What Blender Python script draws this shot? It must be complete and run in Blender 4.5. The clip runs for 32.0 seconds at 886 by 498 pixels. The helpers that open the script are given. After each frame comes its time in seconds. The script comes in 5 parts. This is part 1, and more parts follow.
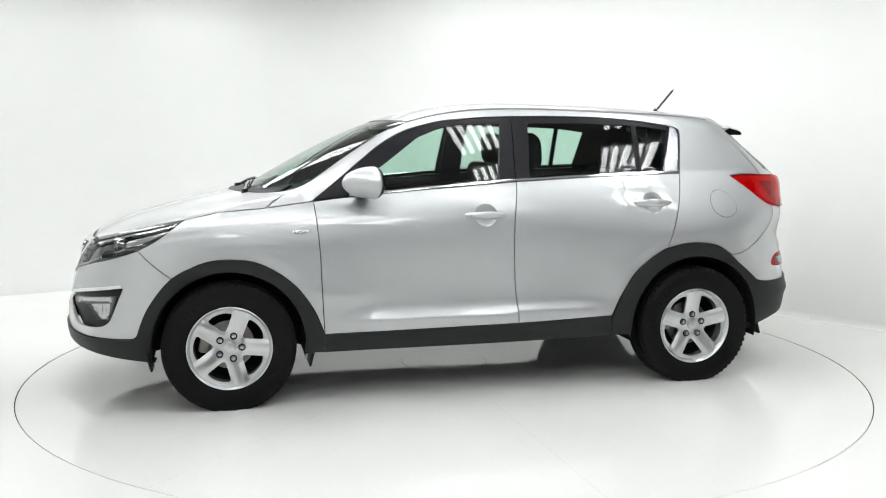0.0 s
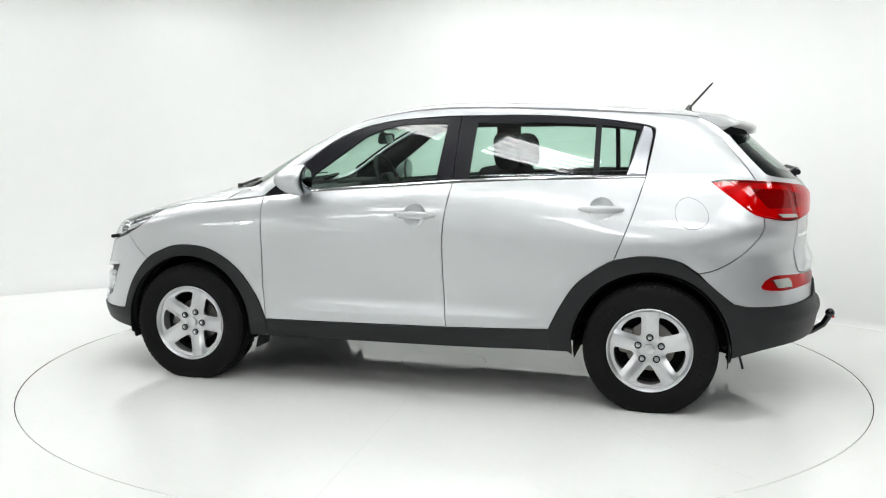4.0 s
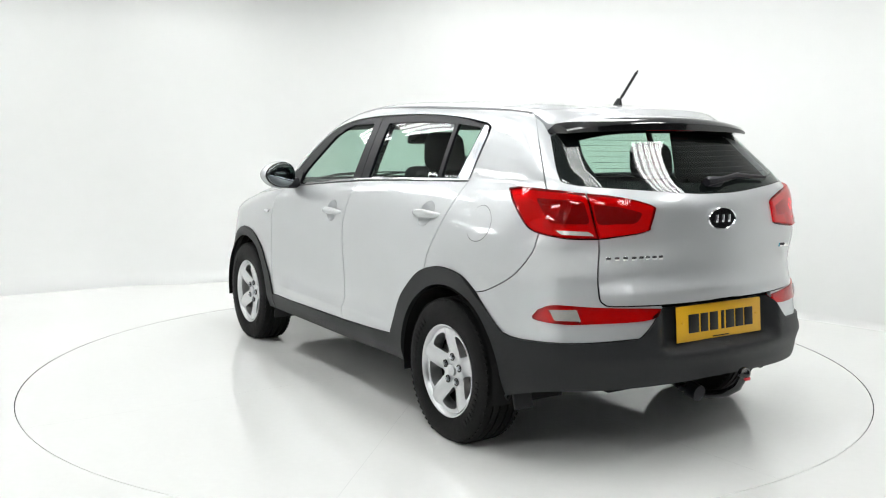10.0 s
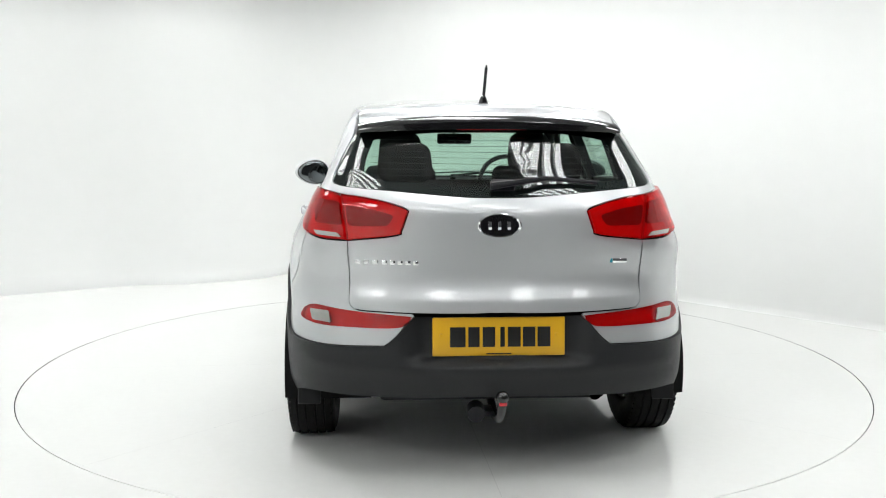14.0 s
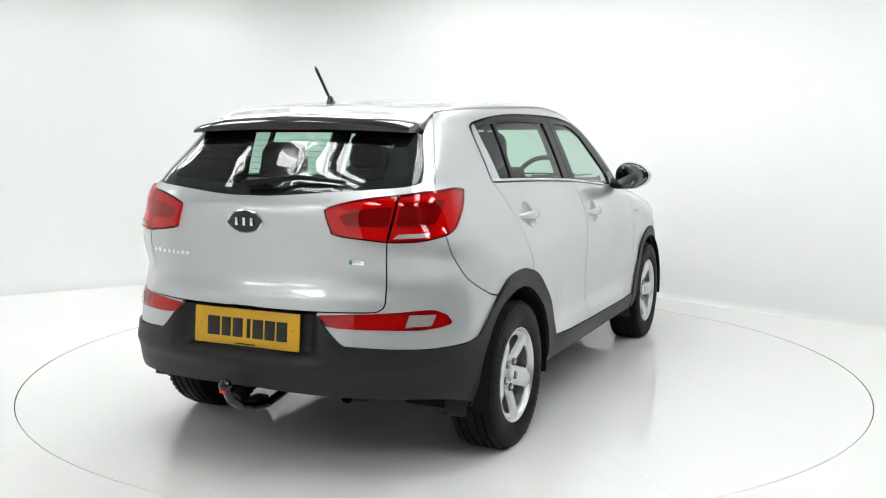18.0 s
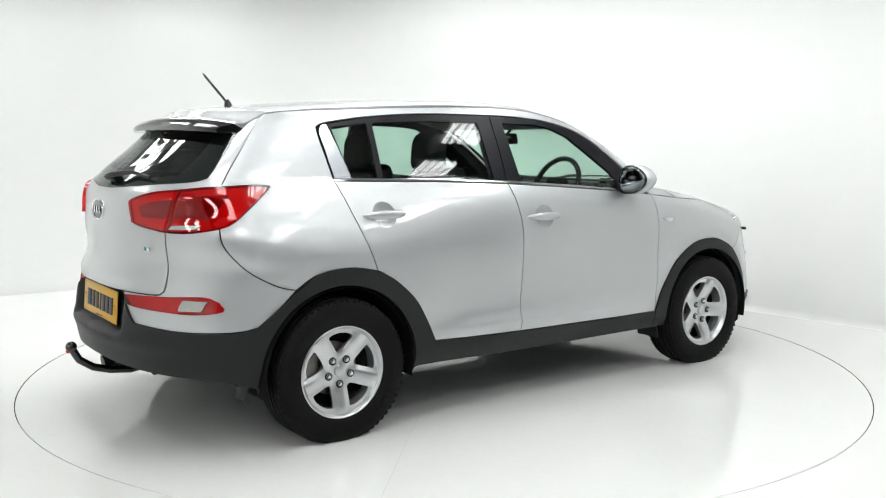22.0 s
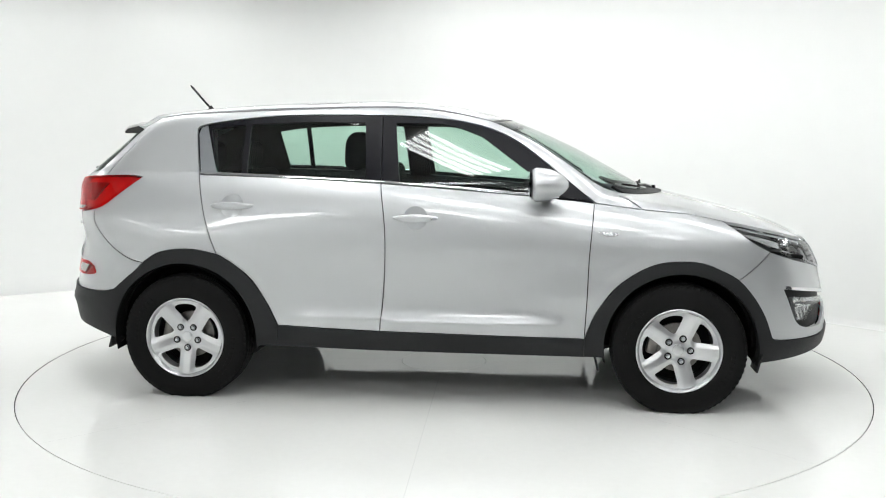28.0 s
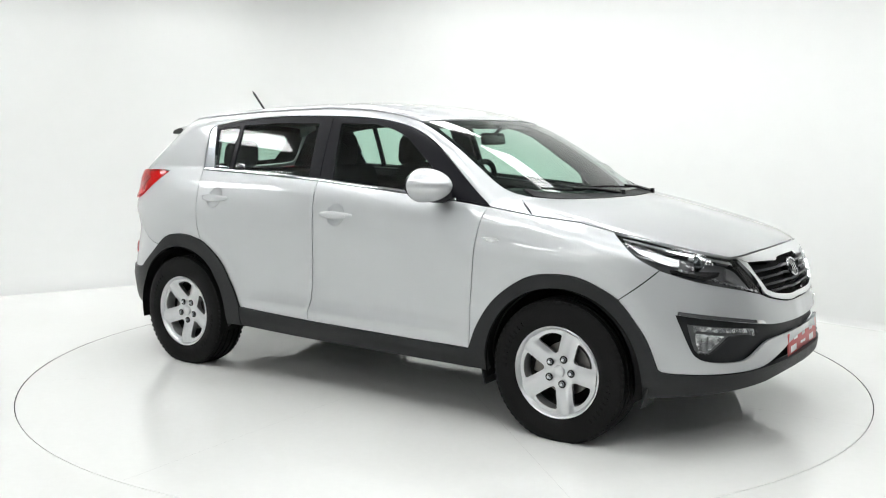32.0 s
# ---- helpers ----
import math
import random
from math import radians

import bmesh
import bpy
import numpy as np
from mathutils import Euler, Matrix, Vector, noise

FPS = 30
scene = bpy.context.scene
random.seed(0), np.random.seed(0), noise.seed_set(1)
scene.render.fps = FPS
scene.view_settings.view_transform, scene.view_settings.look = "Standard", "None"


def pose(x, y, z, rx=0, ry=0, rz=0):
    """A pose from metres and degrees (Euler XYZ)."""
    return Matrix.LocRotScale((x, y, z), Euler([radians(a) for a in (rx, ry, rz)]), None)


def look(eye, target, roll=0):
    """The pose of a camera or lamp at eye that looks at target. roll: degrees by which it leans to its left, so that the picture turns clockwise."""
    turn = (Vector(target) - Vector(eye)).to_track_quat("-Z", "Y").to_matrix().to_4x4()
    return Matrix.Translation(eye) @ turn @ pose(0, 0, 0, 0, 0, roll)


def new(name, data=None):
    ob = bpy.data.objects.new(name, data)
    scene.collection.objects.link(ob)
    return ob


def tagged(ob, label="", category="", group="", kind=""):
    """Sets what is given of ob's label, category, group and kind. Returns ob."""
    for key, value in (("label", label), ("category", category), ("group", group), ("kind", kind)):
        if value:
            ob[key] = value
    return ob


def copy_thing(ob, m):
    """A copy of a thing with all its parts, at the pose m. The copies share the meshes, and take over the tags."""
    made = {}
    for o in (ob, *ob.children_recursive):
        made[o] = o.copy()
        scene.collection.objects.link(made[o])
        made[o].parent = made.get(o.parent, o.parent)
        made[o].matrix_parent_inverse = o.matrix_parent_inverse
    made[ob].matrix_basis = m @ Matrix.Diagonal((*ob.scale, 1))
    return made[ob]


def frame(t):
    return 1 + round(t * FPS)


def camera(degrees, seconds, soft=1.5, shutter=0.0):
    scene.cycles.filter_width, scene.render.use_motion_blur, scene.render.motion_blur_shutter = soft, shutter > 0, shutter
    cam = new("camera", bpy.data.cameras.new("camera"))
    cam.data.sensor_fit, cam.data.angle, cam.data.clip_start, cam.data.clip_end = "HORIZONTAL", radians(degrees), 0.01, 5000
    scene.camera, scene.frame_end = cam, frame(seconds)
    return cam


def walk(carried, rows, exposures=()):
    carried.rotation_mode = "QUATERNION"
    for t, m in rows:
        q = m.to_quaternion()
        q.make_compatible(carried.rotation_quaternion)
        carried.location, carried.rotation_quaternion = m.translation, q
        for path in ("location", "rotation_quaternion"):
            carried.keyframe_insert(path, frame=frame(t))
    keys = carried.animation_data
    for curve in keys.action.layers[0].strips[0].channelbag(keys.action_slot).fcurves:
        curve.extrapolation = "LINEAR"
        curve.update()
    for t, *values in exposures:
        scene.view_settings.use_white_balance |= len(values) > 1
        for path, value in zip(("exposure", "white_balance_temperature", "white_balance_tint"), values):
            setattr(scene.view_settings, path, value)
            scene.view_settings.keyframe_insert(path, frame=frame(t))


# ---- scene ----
from mathutils.geometry import delaunay_2d_cdt

cam = camera(51.36, 32.0, soft=1.1)
EYE = (0.0, -5.754, 1.415)
AIM = (EYE[0] - 0.0075, EYE[1] + 5.711, EYE[2] - 0.6935)
walk(cam, [(0.0, look(EYE, AIM, 0.14)), (32.0, look(EYE, AIM, 0.14))])


# ---- light: a closed white studio under banks of ceiling tubes ----
scene.view_settings.exposure = 0.0
world = bpy.data.worlds.new("studio")
world.use_nodes = True
world.node_tree.nodes["Background"].inputs["Color"].default_value = (0.9, 0.95, 1.0, 1)
world.node_tree.nodes["Background"].inputs["Strength"].default_value = 0.02
scene.world = world
TUBE_POWER = 10.3


# ---- materials ----
def material(name, color, rough=0.5, metal=0.0, coat=0.0, grain=0.0, grain_scale=60.0, bump=0.0, bump_scale=200.0, rough_var=0.0, ior=1.45, coarse=2.0, spec=0.5, coat_ior=1.5):
    m = bpy.data.materials.new(name)
    m.use_nodes = True
    nt = m.node_tree
    b = nt.nodes["Principled BSDF"]
    b.inputs["Base Color"].default_value = (*color, 1)
    b.inputs["Roughness"].default_value = rough
    b.inputs["Metallic"].default_value = metal
    b.inputs["Coat Weight"].default_value = coat
    b.inputs["Coat Roughness"].default_value = 0.012
    b.inputs["Coat IOR"].default_value = coat_ior
    b.inputs["IOR"].default_value = ior
    b.inputs["Specular IOR Level"].default_value = spec
    co = nt.nodes.new("ShaderNodeTexCoord")
    if grain > 0:
        n1, n2 = nt.nodes.new("ShaderNodeTexNoise"), nt.nodes.new("ShaderNodeTexNoise")
        n1.inputs["Scale"].default_value, n2.inputs["Scale"].default_value = grain_scale, coarse
        n1.inputs["Detail"].default_value = 3
        add = nt.nodes.new("ShaderNodeMath")
        add.operation = "ADD"
        mr = nt.nodes.new("ShaderNodeMapRange")
        mr.inputs["From Min"].default_value, mr.inputs["From Max"].default_value = 0.6, 1.4
        mr.inputs["To Min"].default_value, mr.inputs["To Max"].default_value = 1 - grain, 1 + grain
        mix = nt.nodes.new("ShaderNodeMix")
        mix.data_type, mix.blend_type = "RGBA", "MULTIPLY"
        mix.inputs["Factor"].default_value = 1
        mix.inputs["A"].default_value = (*color, 1)
        for n in (n1, n2):
            nt.links.new(co.outputs["Object"], n.inputs["Vector"])
        nt.links.new(n1.outputs["Fac"], add.inputs[0])
        nt.links.new(n2.outputs["Fac"], add.inputs[1])
        nt.links.new(add.outputs[0], mr.inputs["Value"])
        nt.links.new(mr.outputs[0], mix.inputs["B"])
        nt.links.new(mix.outputs["Result"], b.inputs["Base Color"])
        if rough_var > 0:
            mr2 = nt.nodes.new("ShaderNodeMapRange")
            mr2.inputs["From Min"].default_value, mr2.inputs["From Max"].default_value = 0.3, 0.7
            mr2.inputs["To Min"].default_value, mr2.inputs["To Max"].default_value = rough - rough_var, rough + rough_var
            nt.links.new(n2.outputs["Fac"], mr2.inputs["Value"])
            nt.links.new(mr2.outputs[0], b.inputs["Roughness"])
    if bump > 0:
        nb, bp = nt.nodes.new("ShaderNodeTexNoise"), nt.nodes.new("ShaderNodeBump")
        nb.inputs["Scale"].default_value = bump_scale
        bp.inputs["Strength"].default_value = bump
        bp.inputs["Distance"].default_value = 0.002
        nt.links.new(co.outputs["Object"], nb.inputs["Vector"])
        nt.links.new(nb.outputs["Fac"], bp.inputs["Height"])
        nt.links.new(bp.outputs["Normal"], b.inputs["Normal"])
    return m


def pane_material(name, tint, ior=1.5, rough=0.0, gain=1.7):
    """Clear or tinted sheet: sees straight through, with a mirror film by Fresnel."""
    m = bpy.data.materials.new(name)
    m.use_nodes = True
    nt = m.node_tree
    nt.nodes.remove(nt.nodes["Principled BSDF"])
    tr, gl = nt.nodes.new("ShaderNodeBsdfTransparent"), nt.nodes.new("ShaderNodeBsdfGlossy")
    lw, mx = nt.nodes.new("ShaderNodeLayerWeight"), nt.nodes.new("ShaderNodeMixShader")
    pw, fr = nt.nodes.new("ShaderNodeMath"), nt.nodes.new("ShaderNodeMath")
    tr.inputs["Color"].default_value = (*tint, 1)
    gl.inputs["Roughness"].default_value = rough
    lw.inputs["Blend"].default_value = 0.5
    pw.operation, fr.operation = "POWER", "MULTIPLY_ADD"
    base = ((ior - 1) / (ior + 1)) ** 2 * gain
    pw.inputs[1].default_value, fr.inputs[1].default_value, fr.inputs[2].default_value = 5.0, 1 - base, base
    nt.links.new(lw.outputs["Facing"], pw.inputs[0])
    nt.links.new(pw.outputs[0], fr.inputs[0])
    nt.links.new(fr.outputs[0], mx.inputs[0])
    nt.links.new(tr.outputs[0], mx.inputs[1])
    nt.links.new(gl.outputs[0], mx.inputs[2])
    nt.links.new(mx.outputs[0], nt.nodes["Material Output"].inputs["Surface"])
    return m


def glowing(name, color, power):
    m = bpy.data.materials.new(name)
    m.use_nodes = True
    b = m.node_tree.nodes["Principled BSDF"]
    b.inputs["Base Color"].default_value = (0.8, 0.8, 0.8, 1)
    b.inputs["Emission Color"].default_value = (*color, 1)
    b.inputs["Emission Strength"].default_value = power
    return m


PAINT = material("silver_metallic_paint", (0.57, 0.585, 0.597), 0.45, 0.75, 1.0, 0.04, 900, 0.02, 1800, 0.0, 1.5, coat_ior=1.56)
CLADDING = material("dark_grey_moulded_plastic", (0.017, 0.018, 0.019), 0.46, 0, 0, 0.12, 300, 0.25, 900, 0.05, spec=0.3)
GLOSS_BLACK = material("gloss_black_plastic", (0.006, 0.006, 0.007), 0.08, 0, 0.6, 0.05, 40)
SATIN_BLACK = material("satin_black_film", (0.009, 0.009, 0.012), 0.32, 0, 0, 0.06, 200, 0.05, 900, spec=0.25)
CHROME = material("polished_chrome", (0.82, 0.83, 0.84), 0.06, 1.0, 0, 0.02, 90)
SATIN_METAL = material("satin_bright_trim", (0.66, 0.69, 0.73), 0.22, 1.0, 0, 0.02, 200)
RUBBER = material("black_tyre_rubber", (0.005, 0.005, 0.005), 0.6, 0, 0, 0.25, 120, 0.3, 500, 0.06, coarse=9, spec=0.18)
ALLOY = material("silver_painted_alloy", (0.62, 0.63, 0.64), 0.30, 0.78, 0.8, 0.03, 500)
BRAKE = material("worn_brake_steel", (0.24, 0.23, 0.215), 0.38, 0.9, 0, 0.15, 120, 0.1, 300)
# silver barrel coloured near black: the shade inside the wheel is in the colour
BARREL = material("shaded_inner_barrel", (0.045, 0.045, 0.046), 0.5, 0.3, 0, 0.25, 60, 0.1, 200)
DARK = material("dark_underbody_paint", (0.008, 0.008, 0.008), 0.75, 0, 0, 0.2, 30, 0.3, 80, spec=0.15)
FABRIC = material("charcoal_seat_fabric", (0.016, 0.016, 0.018), 0.9, 0, 0, 0.25, 400, 0.5, 700, spec=0.1)
TRIM = material("dark_cabin_plastic", (0.016, 0.016, 0.018), 0.6, 0, 0, 0.1, 200, 0.2, 900, spec=0.2)
LINING = material("grey_headlining_cloth", (0.22, 0.22, 0.21), 0.95, 0, 0, 0.1, 300, 0.2, 700)
GREY_WALL = material("dark_unseen_wall", (0.05, 0.05, 0.053), 0.8, 0, 0, 0.10, 14, 0.1, 60, coarse=0.8)
TABLE_BASE = material("light_grey_table_base", (0.42, 0.42, 0.42), 0.6, 0, 0, 0.05, 30)
WHITE_WALL = material("white_studio_paint", (0.735, 0.742, 0.73), 0.5, 0, 0, 0.012, 6, 0.03, 120, coarse=0.5)
FLOOR_MAT = material("glossy_white_floor_paint", (0.86, 0.866, 0.846), 0.06, 0, 0, 0.02, 25, 0.03, 9, 0.03, coarse=1.2)
CEILING_MAT = material("grey_roof_sheet", (0.42, 0.42, 0.42), 0.7, 0, 0, 0.1, 8)
BORDER = material("black_screen_print", (0.006, 0.006, 0.007), 0.6, 0, 0, 0.1, 200, spec=0.05)
GAP = material("dark_gap", (0.03, 0.03, 0.03), 0.8, 0, 0, 0.1, 50)
YELLOW = material("yellow_reflective_sheet", (0.72, 0.40, 0.015), 0.35, 0, 0, 0.04, 300)
RED_PLATE = material("red_show_plate", (0.45, 0.05, 0.05), 0.35, 0, 0, 0.04, 200)
INK = material("black_ink", (0.008, 0.008, 0.008), 0.4, 0, 0, 0.05, 200)
PALE = material("pale_print", (0.75, 0.76, 0.76), 0.4, 0, 0, 0.03, 200)
TEAL = material("teal_enamel", (0.02, 0.28, 0.36), 0.3, 0, 0.5, 0.03, 200)
RED_INNER = material("red_reflector_plastic", (0.62, 0.010, 0.018), 0.25, 0.0, 1.0, 0.15, 260, 0.3, 420)
RED_DEEP = material("deep_red_lamp_plastic", (0.22, 0.004, 0.007), 0.2, 0.0, 1.0, 0.1, 200)
RED_MARK = material("red_enamel_mark", (0.6, 0.02, 0.03), 0.35, 0, 0, 0.03, 200)
LAMP_SILVER = material("metallised_reflector", (0.70, 0.71, 0.72), 0.22, 1.0, 0, 0.1, 60, 0.15, 160)
LAMP_WHITE = material("bright_lamp_reflector", (0.74, 0.75, 0.76), 0.22, 0.85, 0.5, 0.12, 70, 0.6, 130)
LAMP_CLEAR = material("ribbed_clear_plastic", (0.46, 0.43, 0.41), 0.12, 0.3, 1.0, 0.1, 90, 0.2, 200)
STRIP = material("grey_joint_strip", (0.17, 0.17, 0.18), 0.4, 0, 0, 0.05, 200)
LAMP_GREY = material("grey_lamp_housing", (0.11, 0.112, 0.115), 0.3, 0.2, 0, 0.1, 80)
GLASS = pane_material("greenish_window_glass", (0.70, 0.86, 0.78))
REAR_GLASS = pane_material("greenish_rear_glass", (0.62, 0.78, 0.70))
LENS = pane_material("clear_lamp_lens", (0.93, 0.94, 0.94))
RED_LENS = pane_material("red_lamp_lens", (0.90, 0.07, 0.085), 1.5)
MIRROR = material("mirror_glass", (0.20, 0.22, 0.23), 0.01, 1.0)
TUBE = glowing("lit_tube", (0.985, 1.0, 0.995), TUBE_POWER)


# ---- mesh helpers ----
def mesh_from(name, verts, faces, mat, smooth=True, normals=None):
    me = bpy.data.meshes.new(name)
    me.from_pydata([tuple(map(float, v)) for v in verts], [], [tuple(map(int, f)) for f in faces])
    me.materials.append(mat)
    me.polygons.foreach_set("use_smooth", [smooth] * len(me.polygons))
    me.update()
    if normals is not None:
        me.normals_split_custom_set_from_vertices([tuple(map(float, n)) for n in normals])
    return me


def hang(name, me, parent=None, label=""):
    ob = new(name, me)
    if parent is not None:
        ob.parent = parent
    if label:
        ob["label"] = label
    return ob


def part(name, bm, mat, parent=None, label="", smooth=None):
    me = bpy.data.meshes.new(name)
    bm.normal_update()
    if smooth is None:
        for f in bm.faces:
            f.smooth = True
        for e in bm.edges:
            e.smooth = not (len(e.link_faces) == 2 and e.calc_face_angle() > 0.6)
    else:
        for f in bm.faces:
            f.smooth = smooth
    bm.to_mesh(me)
    bm.free()
    me.materials.append(mat)
    return hang(name, me, parent, label)


def add_box(bm, size, m=Matrix(), bevel=0.0, segs=2):
    r = bmesh.ops.create_cube(bm, size=1, matrix=m @ Matrix.Diagonal((*size, 1)))
    if bevel > 0:
        es = list({e for v in r["verts"] for e in v.link_edges})
        bmesh.ops.bevel(bm, geom=es, offset=bevel, segments=segs, affect="EDGES", profile=0.5)


def add_cyl(bm, r1, r2, h, m=Matrix(), n=24):
    bmesh.ops.create_cone(bm, cap_ends=True, segments=n, radius1=r1, radius2=r2, depth=h, matrix=m)


def add_ball(bm, m, n=20):
    bmesh.ops.create_uvsphere(bm, u_segments=n, v_segments=n // 2 + 2, radius=1, matrix=m)


def add_tube(bm, pts, r, n=8, r_end=None):
    """A round rod along points."""
    pts = [Vector(p) for p in pts]
    rings = []
    for i, p in enumerate(pts):
        d = (pts[min(i + 1, len(pts) - 1)] - pts[max(i - 1, 0)]).normalized()
        a = d.orthogonal().normalized() if i == 0 else (last - d * last.dot(d)).normalized()
        last = a
        b = d.cross(a)
        rr = r if r_end is None else r + (r_end - r) * i / (len(pts) - 1)
        rings.append([bm.verts.new(p + (a * math.cos(k * math.tau / n) + b * math.sin(k * math.tau / n)) * rr) for k in range(n)])
    for u, v in zip(rings[:-1], rings[1:]):
        for k in range(n):
            bm.faces.new((u[k], u[(k + 1) % n], v[(k + 1) % n], v[k]))
    bm.faces.new(rings[0][::-1])
    bm.faces.new(rings[-1])


def lathe(profile, n=64, m=Matrix(), closed=False):
    """Turns (radius, height) pairs round z."""
    bm = bmesh.new()
    rings = [[bm.verts.new(m @ Vector((r * math.cos(k * math.tau / n), r * math.sin(k * math.tau / n), h))) for k in range(n)] for r, h in profile]
    pairs = list(zip(rings, rings[1:] + rings[:1])) if closed else list(zip(rings[:-1], rings[1:]))
    for u, v in pairs:
        for k in range(n):
            bm.faces.new((u[k], u[(k + 1) % n], v[(k + 1) % n], v[k]))
    return bm


def smooth_line(pts, step=0.02):
    """Points along a smooth line through pts."""
    p = np.array(pts, float)
    if len(p) == 2:
        n = max(2, int(np.linalg.norm(p[1] - p[0]) / step) + 1)
        return [p[0] + (p[1] - p[0]) * t for t in np.linspace(0, 1, n)]
    q = np.vstack([2 * p[0] - p[1], p, 2 * p[-1] - p[-2]])
    out = []
    for i in range(1, len(q) - 2):
        n = max(2, int(np.linalg.norm(q[i + 1] - q[i]) / step) + 1)
        for t in np.linspace(0, 1, n, endpoint=False):
            a, b, c, d = q[i - 1], q[i], q[i + 1], q[i + 2]
            out.append(0.5 * (2 * b + (c - a) * t + (2 * a - 5 * b + 4 * c - d) * t * t + (3 * b - a - 3 * c + d) * t ** 3))
    return out + [p[-1]]


def loop(*lines, step=0.02):
    """A closed outline of smooth lines that meet at corners."""
    out = []
    for ln in lines:
        for q in smooth_line(ln, step):
            if not out or np.linalg.norm(q - out[-1]) > 1e-4:
                out.append(q)
    if np.linalg.norm(out[0] - out[-1]) < 1e-4:
        out.pop()
    return np.array(out)


def rounded(pts, r=0.02, n=5):
    """A closed outline with rounded corners."""
    p, out = np.array(pts, float), []
    for i in range(len(p)):
        a, b, c = p[i - 1], p[i], p[(i + 1) % len(p)]
        la, lc = np.linalg.norm(a - b), np.linalg.norm(c - b)
        s, e = b + (a - b) / la * min(r, la * 0.45), b + (c - b) / lc * min(r, lc * 0.45)
        out += [(1 - t) ** 2 * s + 2 * t * (1 - t) * b + t * t * e for t in np.linspace(0, 1, n)]
    return np.array(out)


def dense(poly, step):
    out = []
    for a, b in zip(poly, np.roll(poly, -1, 0)):
        n = max(1, int(np.linalg.norm(b - a) / step))
        out += [a + (b - a) * k / n for k in range(n)]
    return np.array(out)


def within(pts, poly):
    x, y = pts[:, 0], pts[:, 1]
    inside = np.zeros(len(pts), bool)
    for a, b in zip(poly, np.roll(poly, -1, 0)):
        if a[1] != b[1]:
            c = ((a[1] > y) != (b[1] > y)) & (x < (b[0] - a[0]) * (y - a[1]) / (b[1] - a[1]) + a[0])
            inside ^= c
    return inside


def shrink(poly, d):
    area = np.sum(poly[:, 0] * np.roll(poly[:, 1], -1) - np.roll(poly[:, 0], -1) * poly[:, 1])
    t = np.roll(poly, -1, 0) - np.roll(poly, 1, 0)
    t /= np.maximum(np.linalg.norm(t, axis=1), 1e-9)[:, None]
    return poly + np.stack([-t[:, 1], t[:, 0]], 1) * d * np.sign(area)


def fill(poly, holes=(), step=0.03):
    """Triangles of a flat outline with holes: points, faces, rims."""
    rims = [dense(poly, step * 0.7)] + [dense(h, step * 0.7) for h in holes]
    lo, hi = poly.min(0), poly.max(0)
    gx, gy = np.meshgrid(np.arange(lo[0], hi[0], step), np.arange(lo[1], hi[1], step * 0.866))
    gx = gx + (np.arange(gx.shape[0]) % 2)[:, None] * step / 2
    g = np.stack([gx.ravel(), gy.ravel()], 1)
    keep = within(g, poly)
    for h in holes:
        keep &= ~within(g, h)
    g = g[keep]
    for r in rims:
        if len(g):
            ab = np.roll(r, -1, 0) - r
            d2 = np.full(len(g), 9.0)
            for p0, v in zip(r, ab):
                t = np.clip(((g - p0) @ v) / max(v @ v, 1e-12), 0, 1)
                d2 = np.minimum(d2, np.sum((g - p0 - t[:, None] * v) ** 2, 1))
            g = g[d2 > (step * 0.45) ** 2]
    pts, edges, k = [], [], 0
    for r in rims:
        pts.append(r)
        edges += [(k + i, k + (i + 1) % len(r)) for i in range(len(r))]
        k += len(r)
    pts = np.vstack(pts + ([g] if len(g) else []))
    vs, _, fs, _, _, _ = delaunay_2d_cdt([Vector(p) for p in pts], edges, [], 0, 1e-7)
    vs = np.array([tuple(v) for v in vs])
    fs = np.array([f for f in fs if len(f) == 3])
    c = vs[fs].mean(1)
    ok = within(c, rims[0])
    for h in rims[1:]:
        ok &= ~within(c, h)
    return vs, fs[ok]


# ---- the car's outer form: x ahead, y to its left, z up, origin on the ground midway between the axles ----
def curve_through(*pairs, soft=0.0):
    """A smooth function through (x, y) pairs, straight beyond the ends, its bends eased over a length."""
    xs = np.array([p[0] for p in pairs], float)
    ys = np.array([p[1] for p in pairs], float)
    d = np.diff(ys) / np.diff(xs)
    m = np.concatenate([[d[0]], np.where(d[:-1] * d[1:] > 0, 2 * d[:-1] * d[1:] / np.where(d[:-1] + d[1:] == 0, 1, d[:-1] + d[1:]), 0), [d[-1]]])

    def f(x):
        x = np.asarray(x, float)
        i = np.clip(np.searchsorted(xs, x) - 1, 0, len(xs) - 2)
        h = xs[i + 1] - xs[i]
        t = np.clip((x - xs[i]) / h, 0, 1)
        v = (1 + 2 * t) * (1 - t) ** 2 * ys[i] + t * (1 - t) ** 2 * h * m[i] + t * t * (3 - 2 * t) * ys[i + 1] + t * t * (t - 1) * h * m[i + 1]
        return v + np.minimum(x - xs[0], 0) * m[0] + np.maximum(x - xs[-1], 0) * m[-1]
    if soft == 0:
        return f
    grid = np.arange(xs[0] - 4 * soft, xs[-1] + 4 * soft, soft / 14)
    k = np.exp(-0.5 * (np.arange(-42, 43) / 14.0) ** 2)
    eased = np.convolve(f(grid), k / k.sum(), "valid")
    grid = grid[42:-42]
    return lambda x: np.where((x > grid[0]) & (x < grid[-1]), np.interp(x, grid, eased), f(x))


def ramp(x, a, b):
    t = np.clip((np.asarray(x, float) - a) / (b - a), 0, 1)
    return t * t * (3 - 2 * t)


